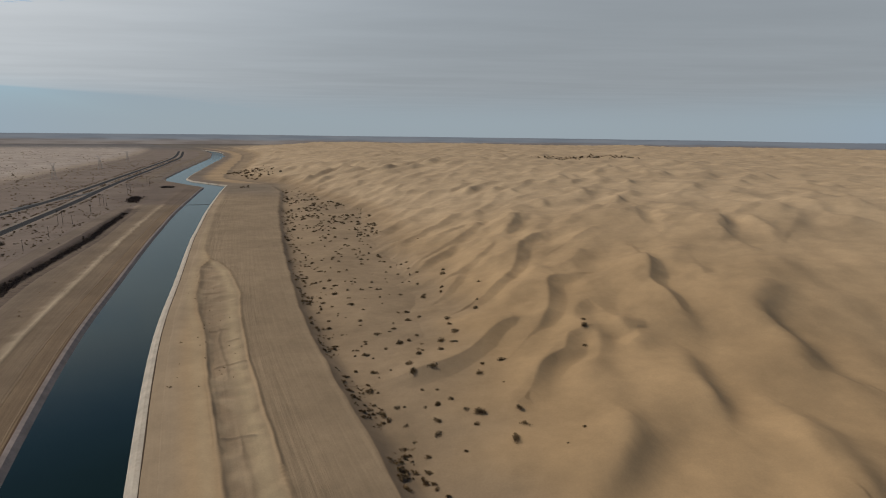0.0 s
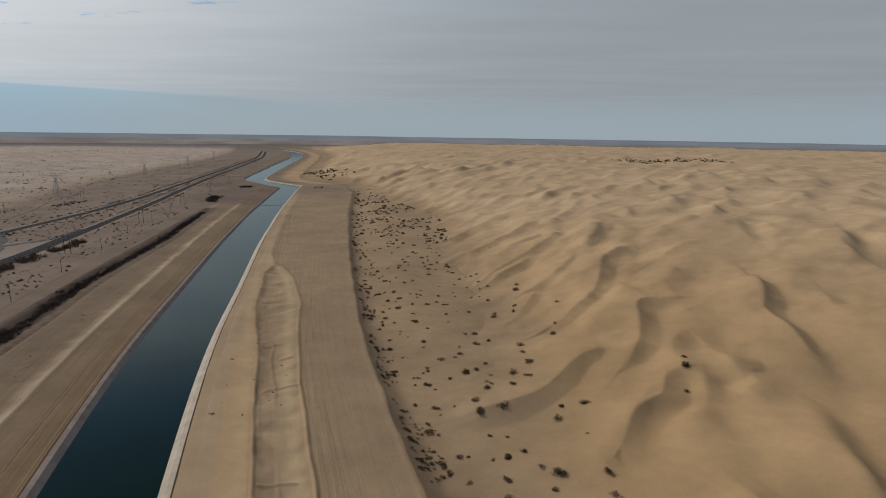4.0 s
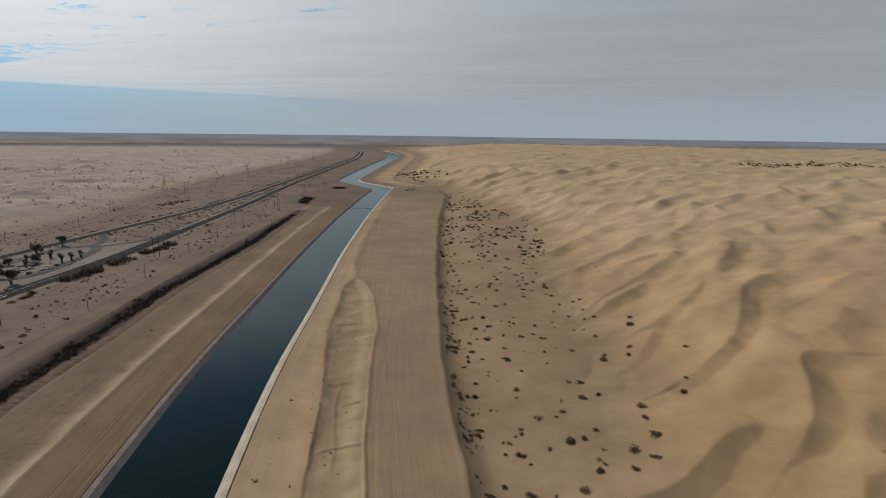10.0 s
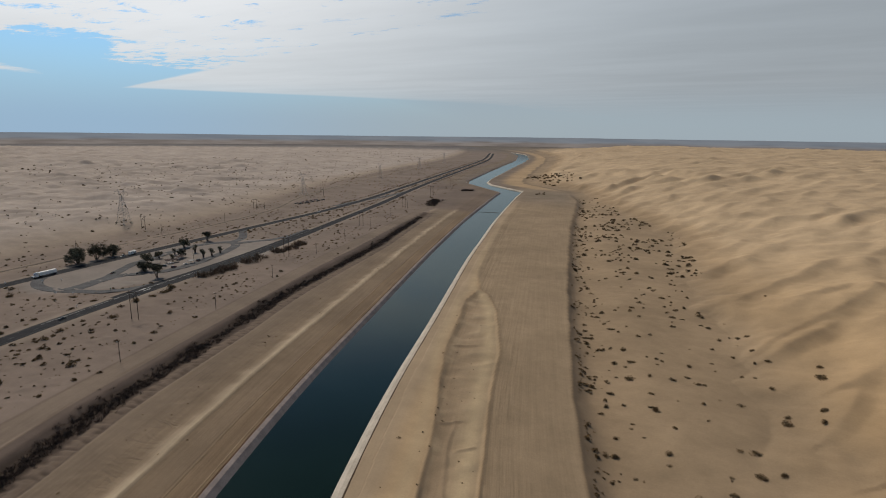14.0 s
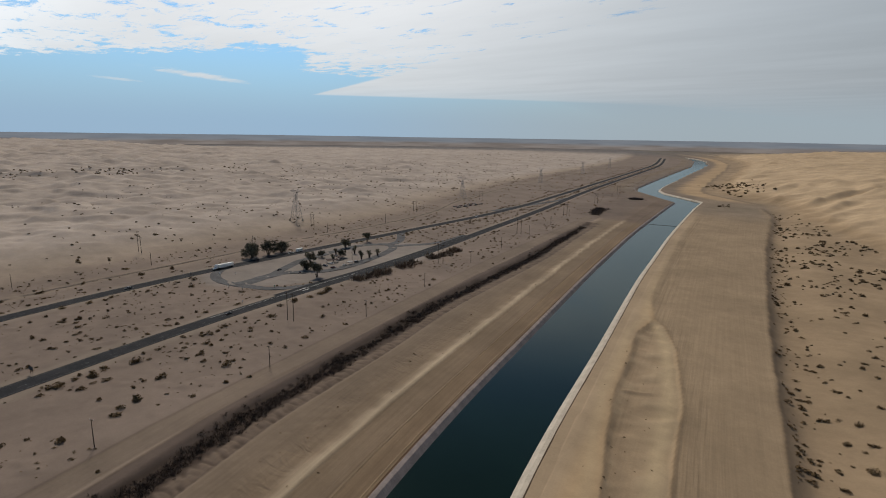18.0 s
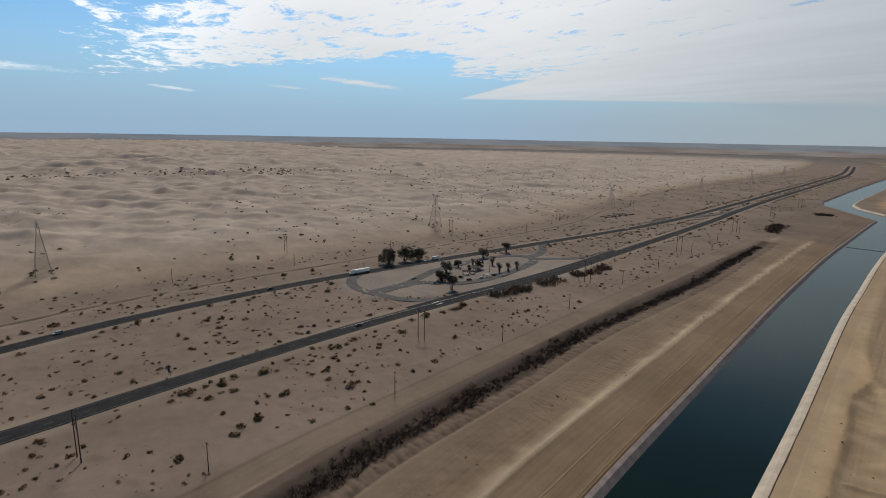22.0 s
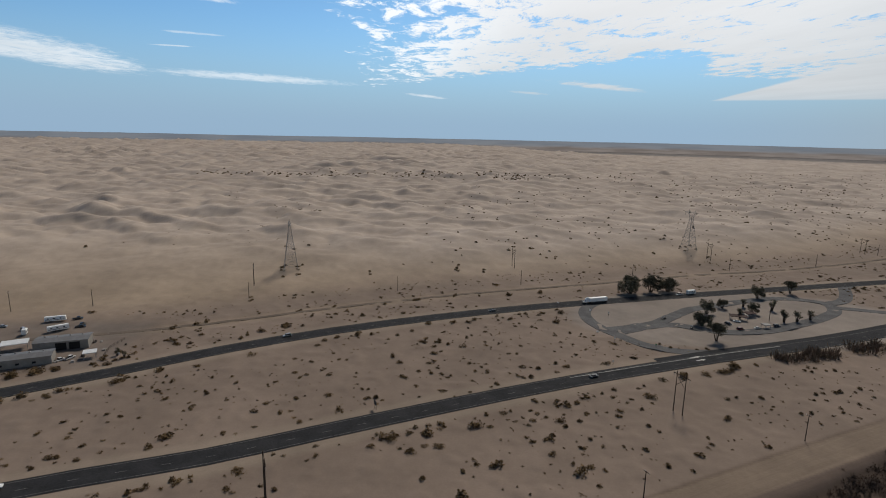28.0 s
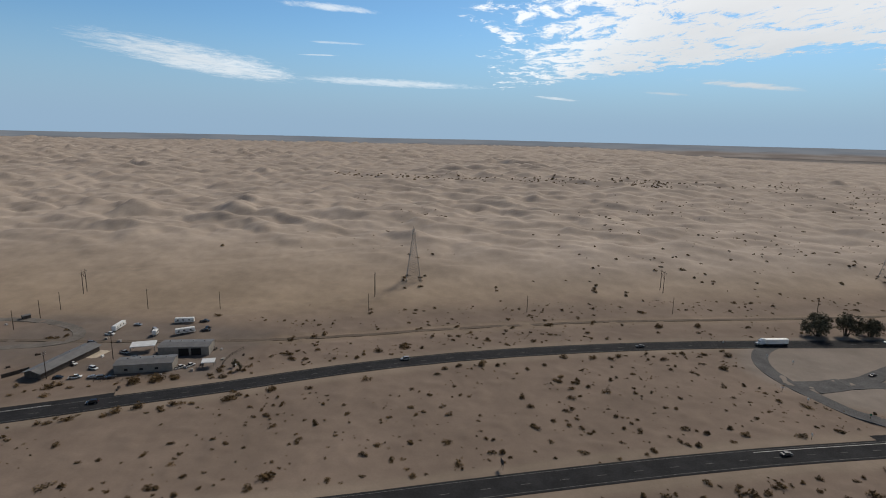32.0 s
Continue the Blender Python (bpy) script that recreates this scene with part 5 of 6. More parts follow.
strip_of("bend_scrub", (-600, 1640), (-445, 1385), 20, 120, 33, "dark bushes on the sand beyond the canal bend", 3.6)
strip_of("bend_scrub", (-438, 1215), (-425, 1180), 8, 14, 34, "dark bushes on the sand beyond the canal bend", 2.6)
strip_of("bank_shrubs", (-275, 345), (-420, 800), 5, 26, 35, "small dark shrubs on the canal bank", 0.8)
strip_of("bank_shrubs", (-215, 205), (-290, 400), 9, 24, 36, "small dark shrubs on the canal bank", 0.6)
strip_of("bank_shrubs", (-118, 225), (-205, 440), 3, 12, 37, "small dark shrubs on the sand beside the canal", 0.7)
strip_of("lane_clods", (-100, 235), (-195, 440), 6, 40, 38, "small clods and tufts on the sandy lane", 0.5)
# brush in the ditch
g = np.random.default_rng(41)
fine_d = slice_fine(DITCH, -60, 822, 0.2)
t_ = np.gradient(fine_d, axis=0)
t_ /= np.hypot(t_[:, 0], t_[:, 1])[:, None]
thick = 0.55 + 1.8 * rough(fine_d[:, 0], fine_d[:, 1], 42, 231, 3)
pick = g.random(len(fine_d)) < np.clip(0.40 + thick * 0.8, 0.05, 1.0)
off = -2.6 + g.normal(0, 2.5, len(fine_d)) * np.clip(0.7 + 0.5 * thick, 0.4, 1.4)
brush = (fine_d + np.stack([t_[:, 1], -t_[:, 0]], -1) * off[:, None])[pick]
scrub_field("ditch_brush", brush[::2], 0.7 + 1.1 * g.random(len(brush[::2])) ** 1.5, BRUSH, "dense dark leafless brush filling the drainage ditch", 0.95, TWIGS)
scrub_field("ditch_brush", brush[1::2], 0.9 + 1.3 * g.random(len(brush[1::2])) ** 1.5, BRUSH, "dense dark brown brush filling the drainage ditch", 0.8, TWIGS)
for a_, b_ in (((-512, 905), (-552, 985)), ((-578, 1158), (-592, 1180))):
    strip_of("ditch_brush", a_, b_, 5, 150, int(-a_[0]), "dense dark leafless brush on the bank", 2.4, BRUSH, TWIGS)
# red-brown brush beside the near carriageway
for a_, b_, n in (((-424, 408), (-433, 446), 34), ((-438, 462), (-442, 488), 18), ((-447, 510), (-457, 556), 36)):
    strip_of("roadside_brush", a_, b_, 3.2, n, int(b_[1]), "tall dry brown brush beside the carriageway", 3.0, BRUSH_DRY, TWIGS, 1.5)

# ---- trees of the rest area ----


def tree(seed, tall, wide, clumps, low=0.2, bare=False):
    """Several leaning stems, forked limbs, and a crown of leaf sprays gathered in uneven lobes with gaps between them."""
    r = random.Random(seed)
    root = empty("desert_tree")
    bm = bmesh.new()
    lobes = []
    for i in range(7 if not bare else 9):
        a = i * math.tau / 7 + r.uniform(-0.4, 0.4)
        q = r.uniform(0.12, 0.40) * wide
        h = Vector((math.cos(a) * q, math.sin(a) * q, tall * r.uniform(low + 0.22, 0.86)))
        m = Vector((h.x * 0.5 + r.uniform(-0.3, 0.3), h.y * 0.5 + r.uniform(-0.3, 0.3), h.z * 0.52))
        foot = Vector((math.cos(a) * 0.35, math.sin(a) * 0.35, -0.4))
        rod(bm, foot, m, 0.24, 0.15, 6)
        rod(bm, m, h, 0.15, 0.05, 5)
        for _ in range(5 if bare else 2):
            k = m.lerp(h, r.uniform(0.2, 0.9))
            rod(bm, k, k + Vector((r.gauss(0, 1), r.gauss(0, 1), r.uniform(0.2, 1.6))) * (tall * 0.12), 0.07, 0.025, 4)
        lobes.append((h, r.uniform(0.16, 0.27) * wide))
    lobes.append((Vector((0, 0, tall * 0.78)), 0.22 * wide))
    part("trunk", bm, BARK, root)
    verts, faces = [], []
    for k in range(clumps):
        c0, size = lobes[k % len(lobes)]
        way_ = Vector((r.gauss(0, 1), r.gauss(0, 1), r.gauss(0, 0.8))).normalized()
        c = c0 + way_ * size * r.uniform(0.45, 1.0)
        c.z = max(c.z, tall * low * r.uniform(0.6, 1.3))
        for _ in range(12):
            p = c + Vector((r.gauss(0, 0.42), r.gauss(0, 0.42), r.gauss(0, 0.34)))
            d1 = Vector((r.uniform(-1, 1), r.uniform(-1, 1), r.uniform(-0.8, 0.8))).normalized() * r.uniform(0.18, 0.42)
            d2 = Vector((r.uniform(-1, 1), r.uniform(-1, 1), r.uniform(-0.8, 0.8))).normalized() * r.uniform(0.14, 0.32)
            i = len(verts)
            verts += [p - d1, p + d2, p + d1, p - d2]
            faces.append((i, i + 1, i + 2, i + 3))
    crown = mesh_object("crown", verts, faces, LEAF)
    crown.parent = root
    return tagged(root, "bushy dark green desert tree in the rest area", "tree", "trees of the rest area")


T_WIDE, T_MID, T_TALL, T_THIN = tree(1, 7.5, 11.5, 330, 0.06), tree(2, 8.0, 9.0, 260, 0.14), tree(3, 10.5, 8.8, 300, 0.2), tree(4, 7.5, 5.0, 46, 0.3, True)
first = {}
for kind, x, y, k in ((T_WIDE, -558, 379, 1.55), (T_MID, -562, 397, 1.35), (T_WIDE, -563, 412, 1.2), (T_TALL, -456, 389, 1.0), (T_WIDE, -484, 395, 0.95), (T_MID, -507, 412, 0.95),
                      (T_MID, -543, 474, 0.95), (T_TALL, -556, 511, 0.88), (T_MID, -507, 446, 0.75), (T_MID, -520, 432, 0.7), (T_THIN, -488, 456, 1.0), (T_THIN, -489, 466, 0.9),
                      (T_THIN, -492, 478, 0.85), (T_THIN, -513, 465, 0.95), (T_THIN, -498, 431, 0.8), (T_THIN, -522, 449, 0.75)):
    k *= 1.18
    m = on_ground(x, y, random.uniform(0, 360)) @ Matrix.Scale(k, 4)
    if kind in first:
        ob = copy_thing(kind, m)
        ob.scale = (k, k, k)
    else:
        kind.matrix_basis = m
        first[kind] = 1
tagged(T_TALL, "tall dark green desert tree beside the carriageway")
for ob in (T_THIN,):
    tagged(ob, "slender thinly leaved desert tree in the rest area")

# ---- power lines ----


def wood_pole(tall, arms=1):
    root = empty("utility_pole")
    bm = bmesh.new()
    rod(bm, (0, 0, -1.0), (0, 0, tall), 0.21, 0.13, 8)
    part("pole", bm, WOOD, root)
    for i in range(arms):
        bm = bmesh.new()
        block(bm, (2.6, 0.14, 0.16), (0, 0.18, tall - 0.5 - 1.1 * i))
        arm = part("crossarm", bm, WOOD, root)
        for x in (-1.15, 0.0 if i else -0.45, 1.15):
            bm = bmesh.new()
            rod(bm, (x, 0.18, tall - 0.34 - 1.1 * i), (x, 0.18, tall - 0.1 - 1.1 * i), 0.07, 0.05, 6)
            part("insulator", bm, WHITE_PAINT, arm)
    return tagged(root, "weathered wooden utility pole standing in the sand", "utility pole", "utility poles")


def h_frame(tall):
    root = empty("h_frame_pole")
    for x in (-2.6, 2.6):
        bm = bmesh.new()
        rod(bm, (x, 0, -1.0), (x, 0, tall), 0.24, 0.15, 8)
        part("pole", bm, WOOD, root)
    bm = bmesh.new()
    block(bm, (9.4, 0.2, 0.28), (0, 0.22, tall - 1.6))
    part("crossarm", bm, WOOD, root)
    for s in (-1, 1):
        bm = bmesh.new()
        rod(bm, (-2.6 * s, 0.05 * s, tall - 6.6), (2.6 * s, 0.05 * s, tall - 2.0), 0.09, 0.09, 5)
        part("brace", bm, WOOD, root)
    for x in (-4.4, 0, 4.4):
        bm = bmesh.new()
        rod(bm, (x, 0.22, tall - 2.9), (x, 0.22, tall - 1.6), 0.1, 0.08, 6)
        part("insulator", bm, STEEL, root)
    return tagged(root, "tall wooden H-frame power pole with braced twin poles", "power pole", "H-frame power poles")


def lattice_tower(tall):
    """Steel lattice transmission tower: four splayed legs, waist, bridge and two peaks."""
    root = empty("transmission_tower")
    base, waist, zw = 5.6, 1.15, tall * 0.80

    def corner(i, z):
        k = base + (waist - base) * min(1.0, z / zw)
        return Vector((k * (1, 1, -1, -1)[i], k * (1, -1, -1, 1)[i], z))

    for i in range(4):
        bm = bmesh.new()
        rod(bm, corner(i, -1.0), corner(i, zw), 0.20, 0.14, 5)
        leg = part("leg", bm, STEEL, root)
        bm = bmesh.new()
        block(bm, (1.2, 1.2, 1.1), corner(i, -0.6))
        part("footing", bm, CONCRETE, leg)
    levels = [0.0, 0.13, 0.26, 0.38, 0.49, 0.59, 0.68, 0.76, 0.84, 0.92, 1.0]
    for side in range(4):
        bm = bmesh.new()
        a, b = side, (side + 1) % 4
        for z0, z1 in zip(levels, levels[1:]):
            z0, z1 = z0 * zw, z1 * zw
            rod(bm, corner(a, z0), corner(b, z1), 0.075, 0.075, 4)
            rod(bm, corner(b, z0), corner(a, z1), 0.075, 0.075, 4)
            rod(bm, corner(a, z1), corner(b, z1), 0.075, 0.075, 4)
        part("bracing", bm, STEEL, root)
    bm = bmesh.new()
    for sx in (-1, 1):
        for y in (-1, 1):
            rod(bm, (sx * waist, y * waist, zw), (sx * 5.6, y * 0.9, tall * 0.93), 0.15, 0.12, 5)
            rod(bm, (sx * 5.6, y * 0.9, tall * 0.93), (-sx * waist * 0.2, y * 0.9, tall * 0.93), 0.13, 0.12, 5)
            rod(bm, (sx * waist, y * waist, zw), (sx * 3.2, y * 0.9, tall * 0.93), 0.11, 0.11, 4)
    part("head_frame", bm, STEEL, root)
    for sx in (-1, 1):
        bm = bmesh.new()
        for y in (-0.9, 0.9):
            rod(bm, (sx * 5.6, y, tall * 0.93), (sx * 10.5, 0, tall * 0.935), 0.13, 0.09, 4)
            rod(bm, (sx * 5.6, y, tall * 0.90), (sx * 10.5, 0, tall * 0.935), 0.11, 0.09, 4)
            rod(bm, (sx * 5.6, y, tall * 0.93), (sx * 4.6, 0, tall), 0.12, 0.08, 4)
            rod(bm, (sx * 3.0, y, tall * 0.93), (sx * 4.6, 0, tall), 0.12, 0.08, 4)
        part("arm", bm, STEEL, root)
    for x in (-9.8, 0, 9.8):
        bm = bmesh.new()
        rod(bm, (x, 0, tall * 0.93), (x, 0, tall * 0.93 - 3.4), 0.12, 0.12, 5)
        part("insulator", bm, STEEL, root)
    return tagged(root, "tall steel lattice transmission tower on the dunes", "power tower", "transmission towers")


def plant(thing, spots):
    """Stand a thing at the first spot and copies at the others: x, y, heading."""
    for i, (x, y, turn) in enumerate(spots):
        m = on_ground(x, y, turn, 0.0)
        if i:
            copy_thing(thing, m)
        else:
            thing.matrix_basis = m


LINE_TURN = 18.0
plant(wood_pole(11.5), [(-255, 108, 20), (-287.7, 194, 20), (-312.7, 277.4, 20), (-345.8, 361, 20), (-376.4, 439, 20), (-410, 526, 20), (-439, 603, 18), (-470, 690, 18), (-500, 775, 18), (-530, 862, 18)])
plant(wood_pole(12.0, 0), [(-548, 90, 15), (-530.5, -8, 15), (-568.6, 197, 15), (-586, 298, 15), (-607, 402, 12), (-632, 507, 12), (-650, 608, 14), (-700, 720, 20), (-509, -108, 15), (-493, -108, 15), (-473, -107, 15)])
plant(wood_pole(14.0, 2), [(-521, -54, 0), (-444.6, -19.7, 10), (-417.5, -33.6, 10)])
plant(h_frame(19.0), [(-316.6, 153, LINE_TURN), (-371, 320, LINE_TURN), (-426, 502, LINE_TURN), (-481, 684, LINE_TURN), (-537, 862, LINE_TURN), (-594, 1040, LINE_TURN), (-652, 1220, LINE_TURN)])
plant(h_frame(17.0), [(-540, -116, 16), (-576, 87, 12), (-631, 301, 12), (-669, 508, 14), (-707, 708, 16), (-752, 905, 18)])
plant(lattice_tower(41.0), [(-615, 108, 12.3), (-700, 503, 12.3), (-800, 905, 14), (-915, 1300, 16), (-1045, 1690, 18), (-1180, 2080, 18)])
tagged(bpy.data.objects["transmission_tower"], "steel lattice transmission tower rising from bush-covered sand mounds")
for x, y in ((-610, 101), (-613, 114), (-621, 102), (-622, 116), (-694, 496), (-698, 511), (-706, 497), (-707, 509)):
    shrub(x, y, 2.1, "dark shrub on a sand mound at the tower's foot", "shrubs at the tower feet")

# ---- vehicles ----


def wheel(bm, x, y, r, w):
    rod(bm, (x, y - w / 2, r), (x, y + w / 2, r), r, r, 14)


def car(kind, paint):
    """A road vehicle, nose towards +x: shaped body, cabin, glass, lamps, four wheels."""
    root = empty(kind)
    length, width, high, cab0, cab1 = {"sedan": (4.7, 1.82, 1.45, -1.5, 0.75), "suv": (4.8, 1.95, 1.8, -2.25, 0.8), "pickup": (5.7, 2.0, 1.85, -0.6, 1.2)}[kind]
    r = 0.34 if kind == "sedan" else 0.4
    bm = bmesh.new()
    outline = [(-length / 2, 0.35), (-length / 2, 0.95), (-length / 2 + 0.15, 1.0), (length / 2 - 1.0, 0.98), (length / 2 - 0.1, 0.8), (length / 2, 0.6), (length / 2 - 0.05, 0.33)]
    sides = [[bm.verts.new((x, s * width / 2 * (0.94 if z > 0.95 or z < 0.4 else 1.0), z)) for x, z in outline] for s in (-1, 1)]
    n = len(outline)
    for i in range(n):
        bm.faces.new((sides[0][i], sides[0][(i + 1) % n], sides[1][(i + 1) % n], sides[1][i]))
    bm.faces.new(sides[0][::-1])
    bm.faces.new(sides[1])
    part("body", bm, paint, root)
    bm = bmesh.new()
    slope = 0.55 if kind == "sedan" else 0.25
    low = [(cab0, -width * 0.46), (cab1 + 0.45, -width * 0.46), (cab1 + 0.45, width * 0.46), (cab0, width * 0.46)]
    top = [(cab0 + slope, -width * 0.38), (cab1 - 0.15, -width * 0.38), (cab1 - 0.15, width * 0.38), (cab0 + slope, width * 0.38)]
    a = [bm.verts.new((*p, 0.97)) for p in low]
    b = [bm.verts.new((*p, high - 0.06)) for p in top]
    for i in range(4):
        bm.faces.new((a[i], a[(i + 1) % 4], b[(i + 1) % 4], b[i]))
    bm.faces.new(b)
    part("windows", bm, GLASS, root)
    bm = bmesh.new()
    block(bm, (cab1 - cab0 - slope - 0.1, width * 0.77, 0.07), ((cab0 + slope + cab1 - 0.15) / 2, 0, high - 0.065), None, 0.94)
    part("roof", bm, paint, root)
    if kind == "pickup":
        bm = bmesh.new()
        block(bm, (1.9, width * 0.8, 0.04), (-1.75, 0, 0.985))
        part("cargo_bed", bm, SHADOW, root)
    for x in (-length / 2 + 0.95, length / 2 - 0.95):
        for y in (-width / 2 + 0.1, width / 2 - 0.1):
            bm = bmesh.new()
            wheel(bm, x, y, r, 0.24)
            w = part("wheel", bm, RUBBER, root)
            bm = bmesh.new()
            wheel(bm, 0, 0, r * 0.6, 0.26)
            for v in bm.verts:
                v.co += Vector((x, y, r * 0.4))
            part("rim", bm, CHROME, w)
    for x, m_ in ((length / 2 - 0.03, LAMP), (-length / 2 + 0.01, RED_LAMP)):
        for y in (-width * 0.36, width * 0.36):
            bm = bmesh.new()
            block(bm, (0.08, 0.34, 0.16), (x, y, 0.66))
            part("headlight" if m_ is LAMP else "tail_light", bm, m_, root)
    return root


def semi_truck():
    """White tractor with a box trailer, nose towards +x, 21 m long."""
    root = empty("semi_truck")
    white = CAR_PAINTS["white"]
    bm = bmesh.new()
    block(bm, (14.6, 2.55, 2.75), (-3.2, 0, 1.25), None, 0.995, 0.06)
    trailer = part("trailer", bm, WHITE_PAINT, root)
    bm = bmesh.new()
    block(bm, (13.6, 2.3, 0.55), (-3.4, 0, 0.7))
    part("side_skirt", bm, CAR_PAINTS["dark grey"], trailer)
    bm = bmesh.new()
    block(bm, (2.9, 2.4, 2.6), (6.1, 0, 1.0), None, 0.93, 0.12)
    cab = part("cab", bm, white, root)
    bm = bmesh.new()
    block(bm, (2.0, 2.3, 0.9), (5.5, 0, 3.5), None, 0.8, 0.1)
    part("roof_fairing", bm, white, cab)
    bm = bmesh.new()
    block(bm, (2.3, 2.0, 1.25), (8.4, 0, 0.75), None, 0.9, 0.12)
    part("bonnet", bm, white, root)
    bm = bmesh.new()
    block(bm, (0.12, 2.05, 0.85), (7.5, 0, 2.35), pose(0, 0, 0, 0, -12, 0))
    part("windscreen", bm, GLASS, cab)
    bm = bmesh.new()
    block(bm, (0.1, 1.7, 1.1), (9.55, 0, 0.75))
    part("grille", bm, CHROME, root)
    bm = bmesh.new()
    block(bm, (8.0, 1.1, 0.35), (4.3, 0, 0.72))
    part("chassis", bm, SHADOW, root)
    for x in (8.3, 4.6, 3.3, -8.3, -9.5):
        for y in (-1.05, 1.05):
            bm = bmesh.new()
            wheel(bm, x, y, 0.52, 0.5 if x < 8 else 0.32)
            part("wheel", bm, RUBBER, root)
    return tagged(root, "white semi truck with a long box trailer on the carriageway", "truck")


def caravan(length, name, words, cat):
    """A white camper body with windows, stripe and wheels, nose towards +x."""
    root = empty(name)
    bm = bmesh.new()
    block(bm, (length, 2.5, 2.75), (0, 0, 0.65), None, 0.97, 0.16)
    body_ = part("body", bm, WHITE_PAINT, root)
    for side in (-1, 1):
        bm = bmesh.new()
        block(bm, (length * 0.9, 0.04, 0.25), (0, side * 1.255, 1.35))
        part("stripe", bm, CAR_PAINTS["dark grey"], body_)
        for x in (-0.32, -0.05, 0.26):
            bm = bmesh.new()
            block(bm, (1.0, 0.05, 0.62), (x * length, side * 1.25, 1.95))
            part("window", bm, GLASS, body_)
    bm = bmesh.new()
    block(bm, (0.9, 0.8, 0.25), (-length * 0.15, 0, 3.38), None, 0.8)
    part("roof_unit", bm, WHITE_PAINT, root)
    for x in (-length * 0.22, -length * 0.22 + 0.9):
        for y in (-1.05, 1.05):
            bm = bmesh.new()
            wheel(bm, x, y, 0.4, 0.25)
            part("wheel", bm, RUBBER, root)
    bm = bmesh.new()
    block(bm, (1.6, 0.2, 0.2), (length / 2 + 0.6, 0, 0.6))
    part("drawbar", bm, STEEL, root)
    return tagged(root, words, cat)


def park(ob, x, y, turn, lift=0.0):
    ob.matrix_basis = pose(x, y, height(x, y) + lift, 0, 0, turn)
    return ob


made = {}


def parked(kind, tone_, x, y, turn, where, lift=0.0):
    word = {"sedan": "sedan car", "suv": "estate car", "pickup": "pickup truck"}[kind]
    m = pose(x, y, height(x, y) + lift, 0, 0, turn)
    if (kind, tone_) in made:
        ob = copy_thing(made[kind, tone_], m)
    else:
        ob = made[kind, tone_] = car(kind, CAR_PAINTS[tone_])
        ob.matrix_basis = m
    return tagged(ob, f"{tone_} {word} {where}", "car", "vehicles")


ROAD_UP = 0.13
park(semi_truck(), -534.3, 341, 283, ROAD_UP)
park(caravan(7.4, "travel_trailer", "white travel trailer towed along the carriageway", "caravan"), -555.2, 427, 282, ROAD_UP)
parked("pickup", "white", -552.9, 416.6, 282, "towing a trailer on the carriageway", ROAD_UP)
parked("sedan", "dark grey", -516, 262, 288, "driving on the far carriageway", ROAD_UP)
parked("pickup", "white", -331.5, 60.7, 108, "driving on the near carriageway", ROAD_UP)
parked("suv", "silver", -472, 131, 292, "driving on the far carriageway", ROAD_UP)
parked("sedan", "dark grey", -408.5, 295, 108, "driving on the near carriageway", ROAD_UP)
parked("suv", "black", -399, 6, 296, "driving on the far carriageway", ROAD_UP)
parked("suv", "white", -613, 747, 283, "driving on the far carriageway", ROAD_UP)
for kind, tone_, x, y, turn in (("sedan", "black", -479, 386, 150), ("suv", "black", -484, 414, 20), ("sedan", "silver", -476, 429, 100), ("suv", "dark grey", -480, 445, 95), ("sedan", "white", -503, 437, 70),
                                ("sedan", "white", -490, 424, 60), ("sedan", "black", -497, 376, 120), ("suv", "dark red", -474, 416, 100)):
    parked(kind, tone_, x, y, turn, "parked in the rest area", 0.11)
for kind, tone_, x, y, turn in (("sedan", "white", -434.4, -34, 70), ("suv", "white", -432, -20.7, 80), ("pickup", "white", -421, -21.3, 120), ("sedan", "silver", -422.6, -13, 110), ("suv", "dark grey", -423.3, -9, 110),
                                ("sedan", "black", -424, -5, 110), ("pickup", "white", -441, 20.5, 150), ("sedan", "dark grey", -448.7, -10, 100), ("pickup", "silver", -453.5, -20, 75),
                                ("sedan", "silver", -493.3, -41, 95), ("suv", "dark grey", -463, -47.2, 95), ("sedan", "black", -419.4, -29, 100), ("pickup", "black", -495.7, 3, 170),
                                ("pickup", "black", -507.5, -5.5, 110), ("pickup", "black", -492.5, 4.0 - 0.5 + 0.5, 112), ("pickup", "white", -444, 24, 160), ("sedan", "white", -412, -60, 20), ("suv", "silver", -487, -25, 60)):
    parked(kind, tone_, x, y, turn, "parked on the sand of the workshop yard", 0.0)
for i in range(19):
    row, k_ = i % 2, i // 2
    parked(("pickup", "suv", "sedan")[i % 3], ("black", "dark grey", "black", "dark red")[i % 4], -701 - 1.0 * k_ - 11 * row + 0.8 * math.sin(i * 2.3), 796 + 7.6 * k_ + 1.5 * math.sin(i * 1.7), 98 + 14 * math.sin(i * 3.1), "parked in a row on the sand")
park(caravan(11.5, "fifth_wheel_trailer", "long white camper trailer parked on the sand", "caravan"), -503.3, -16.5, 108)
park(caravan(11.0, "fifth_wheel_trailer", "long white camper trailer with slide-outs parked on the sand", "caravan"), -486.5, -5.5, 128)
park(caravan(12.0, "box_trailer", "long white cargo trailer parked beside a truck", "trailer"), -487, -49, 190)
park(caravan(4.6, "small_camper", "small white camper trailer parked on the sand", "caravan"), -481, -21, 20)
parked("pickup", "white", -476, -46.5, 95, "parked before a cargo trailer")

# ---- buildings of the yard ----
YARD = 111.0     # heading of the yard's long walls


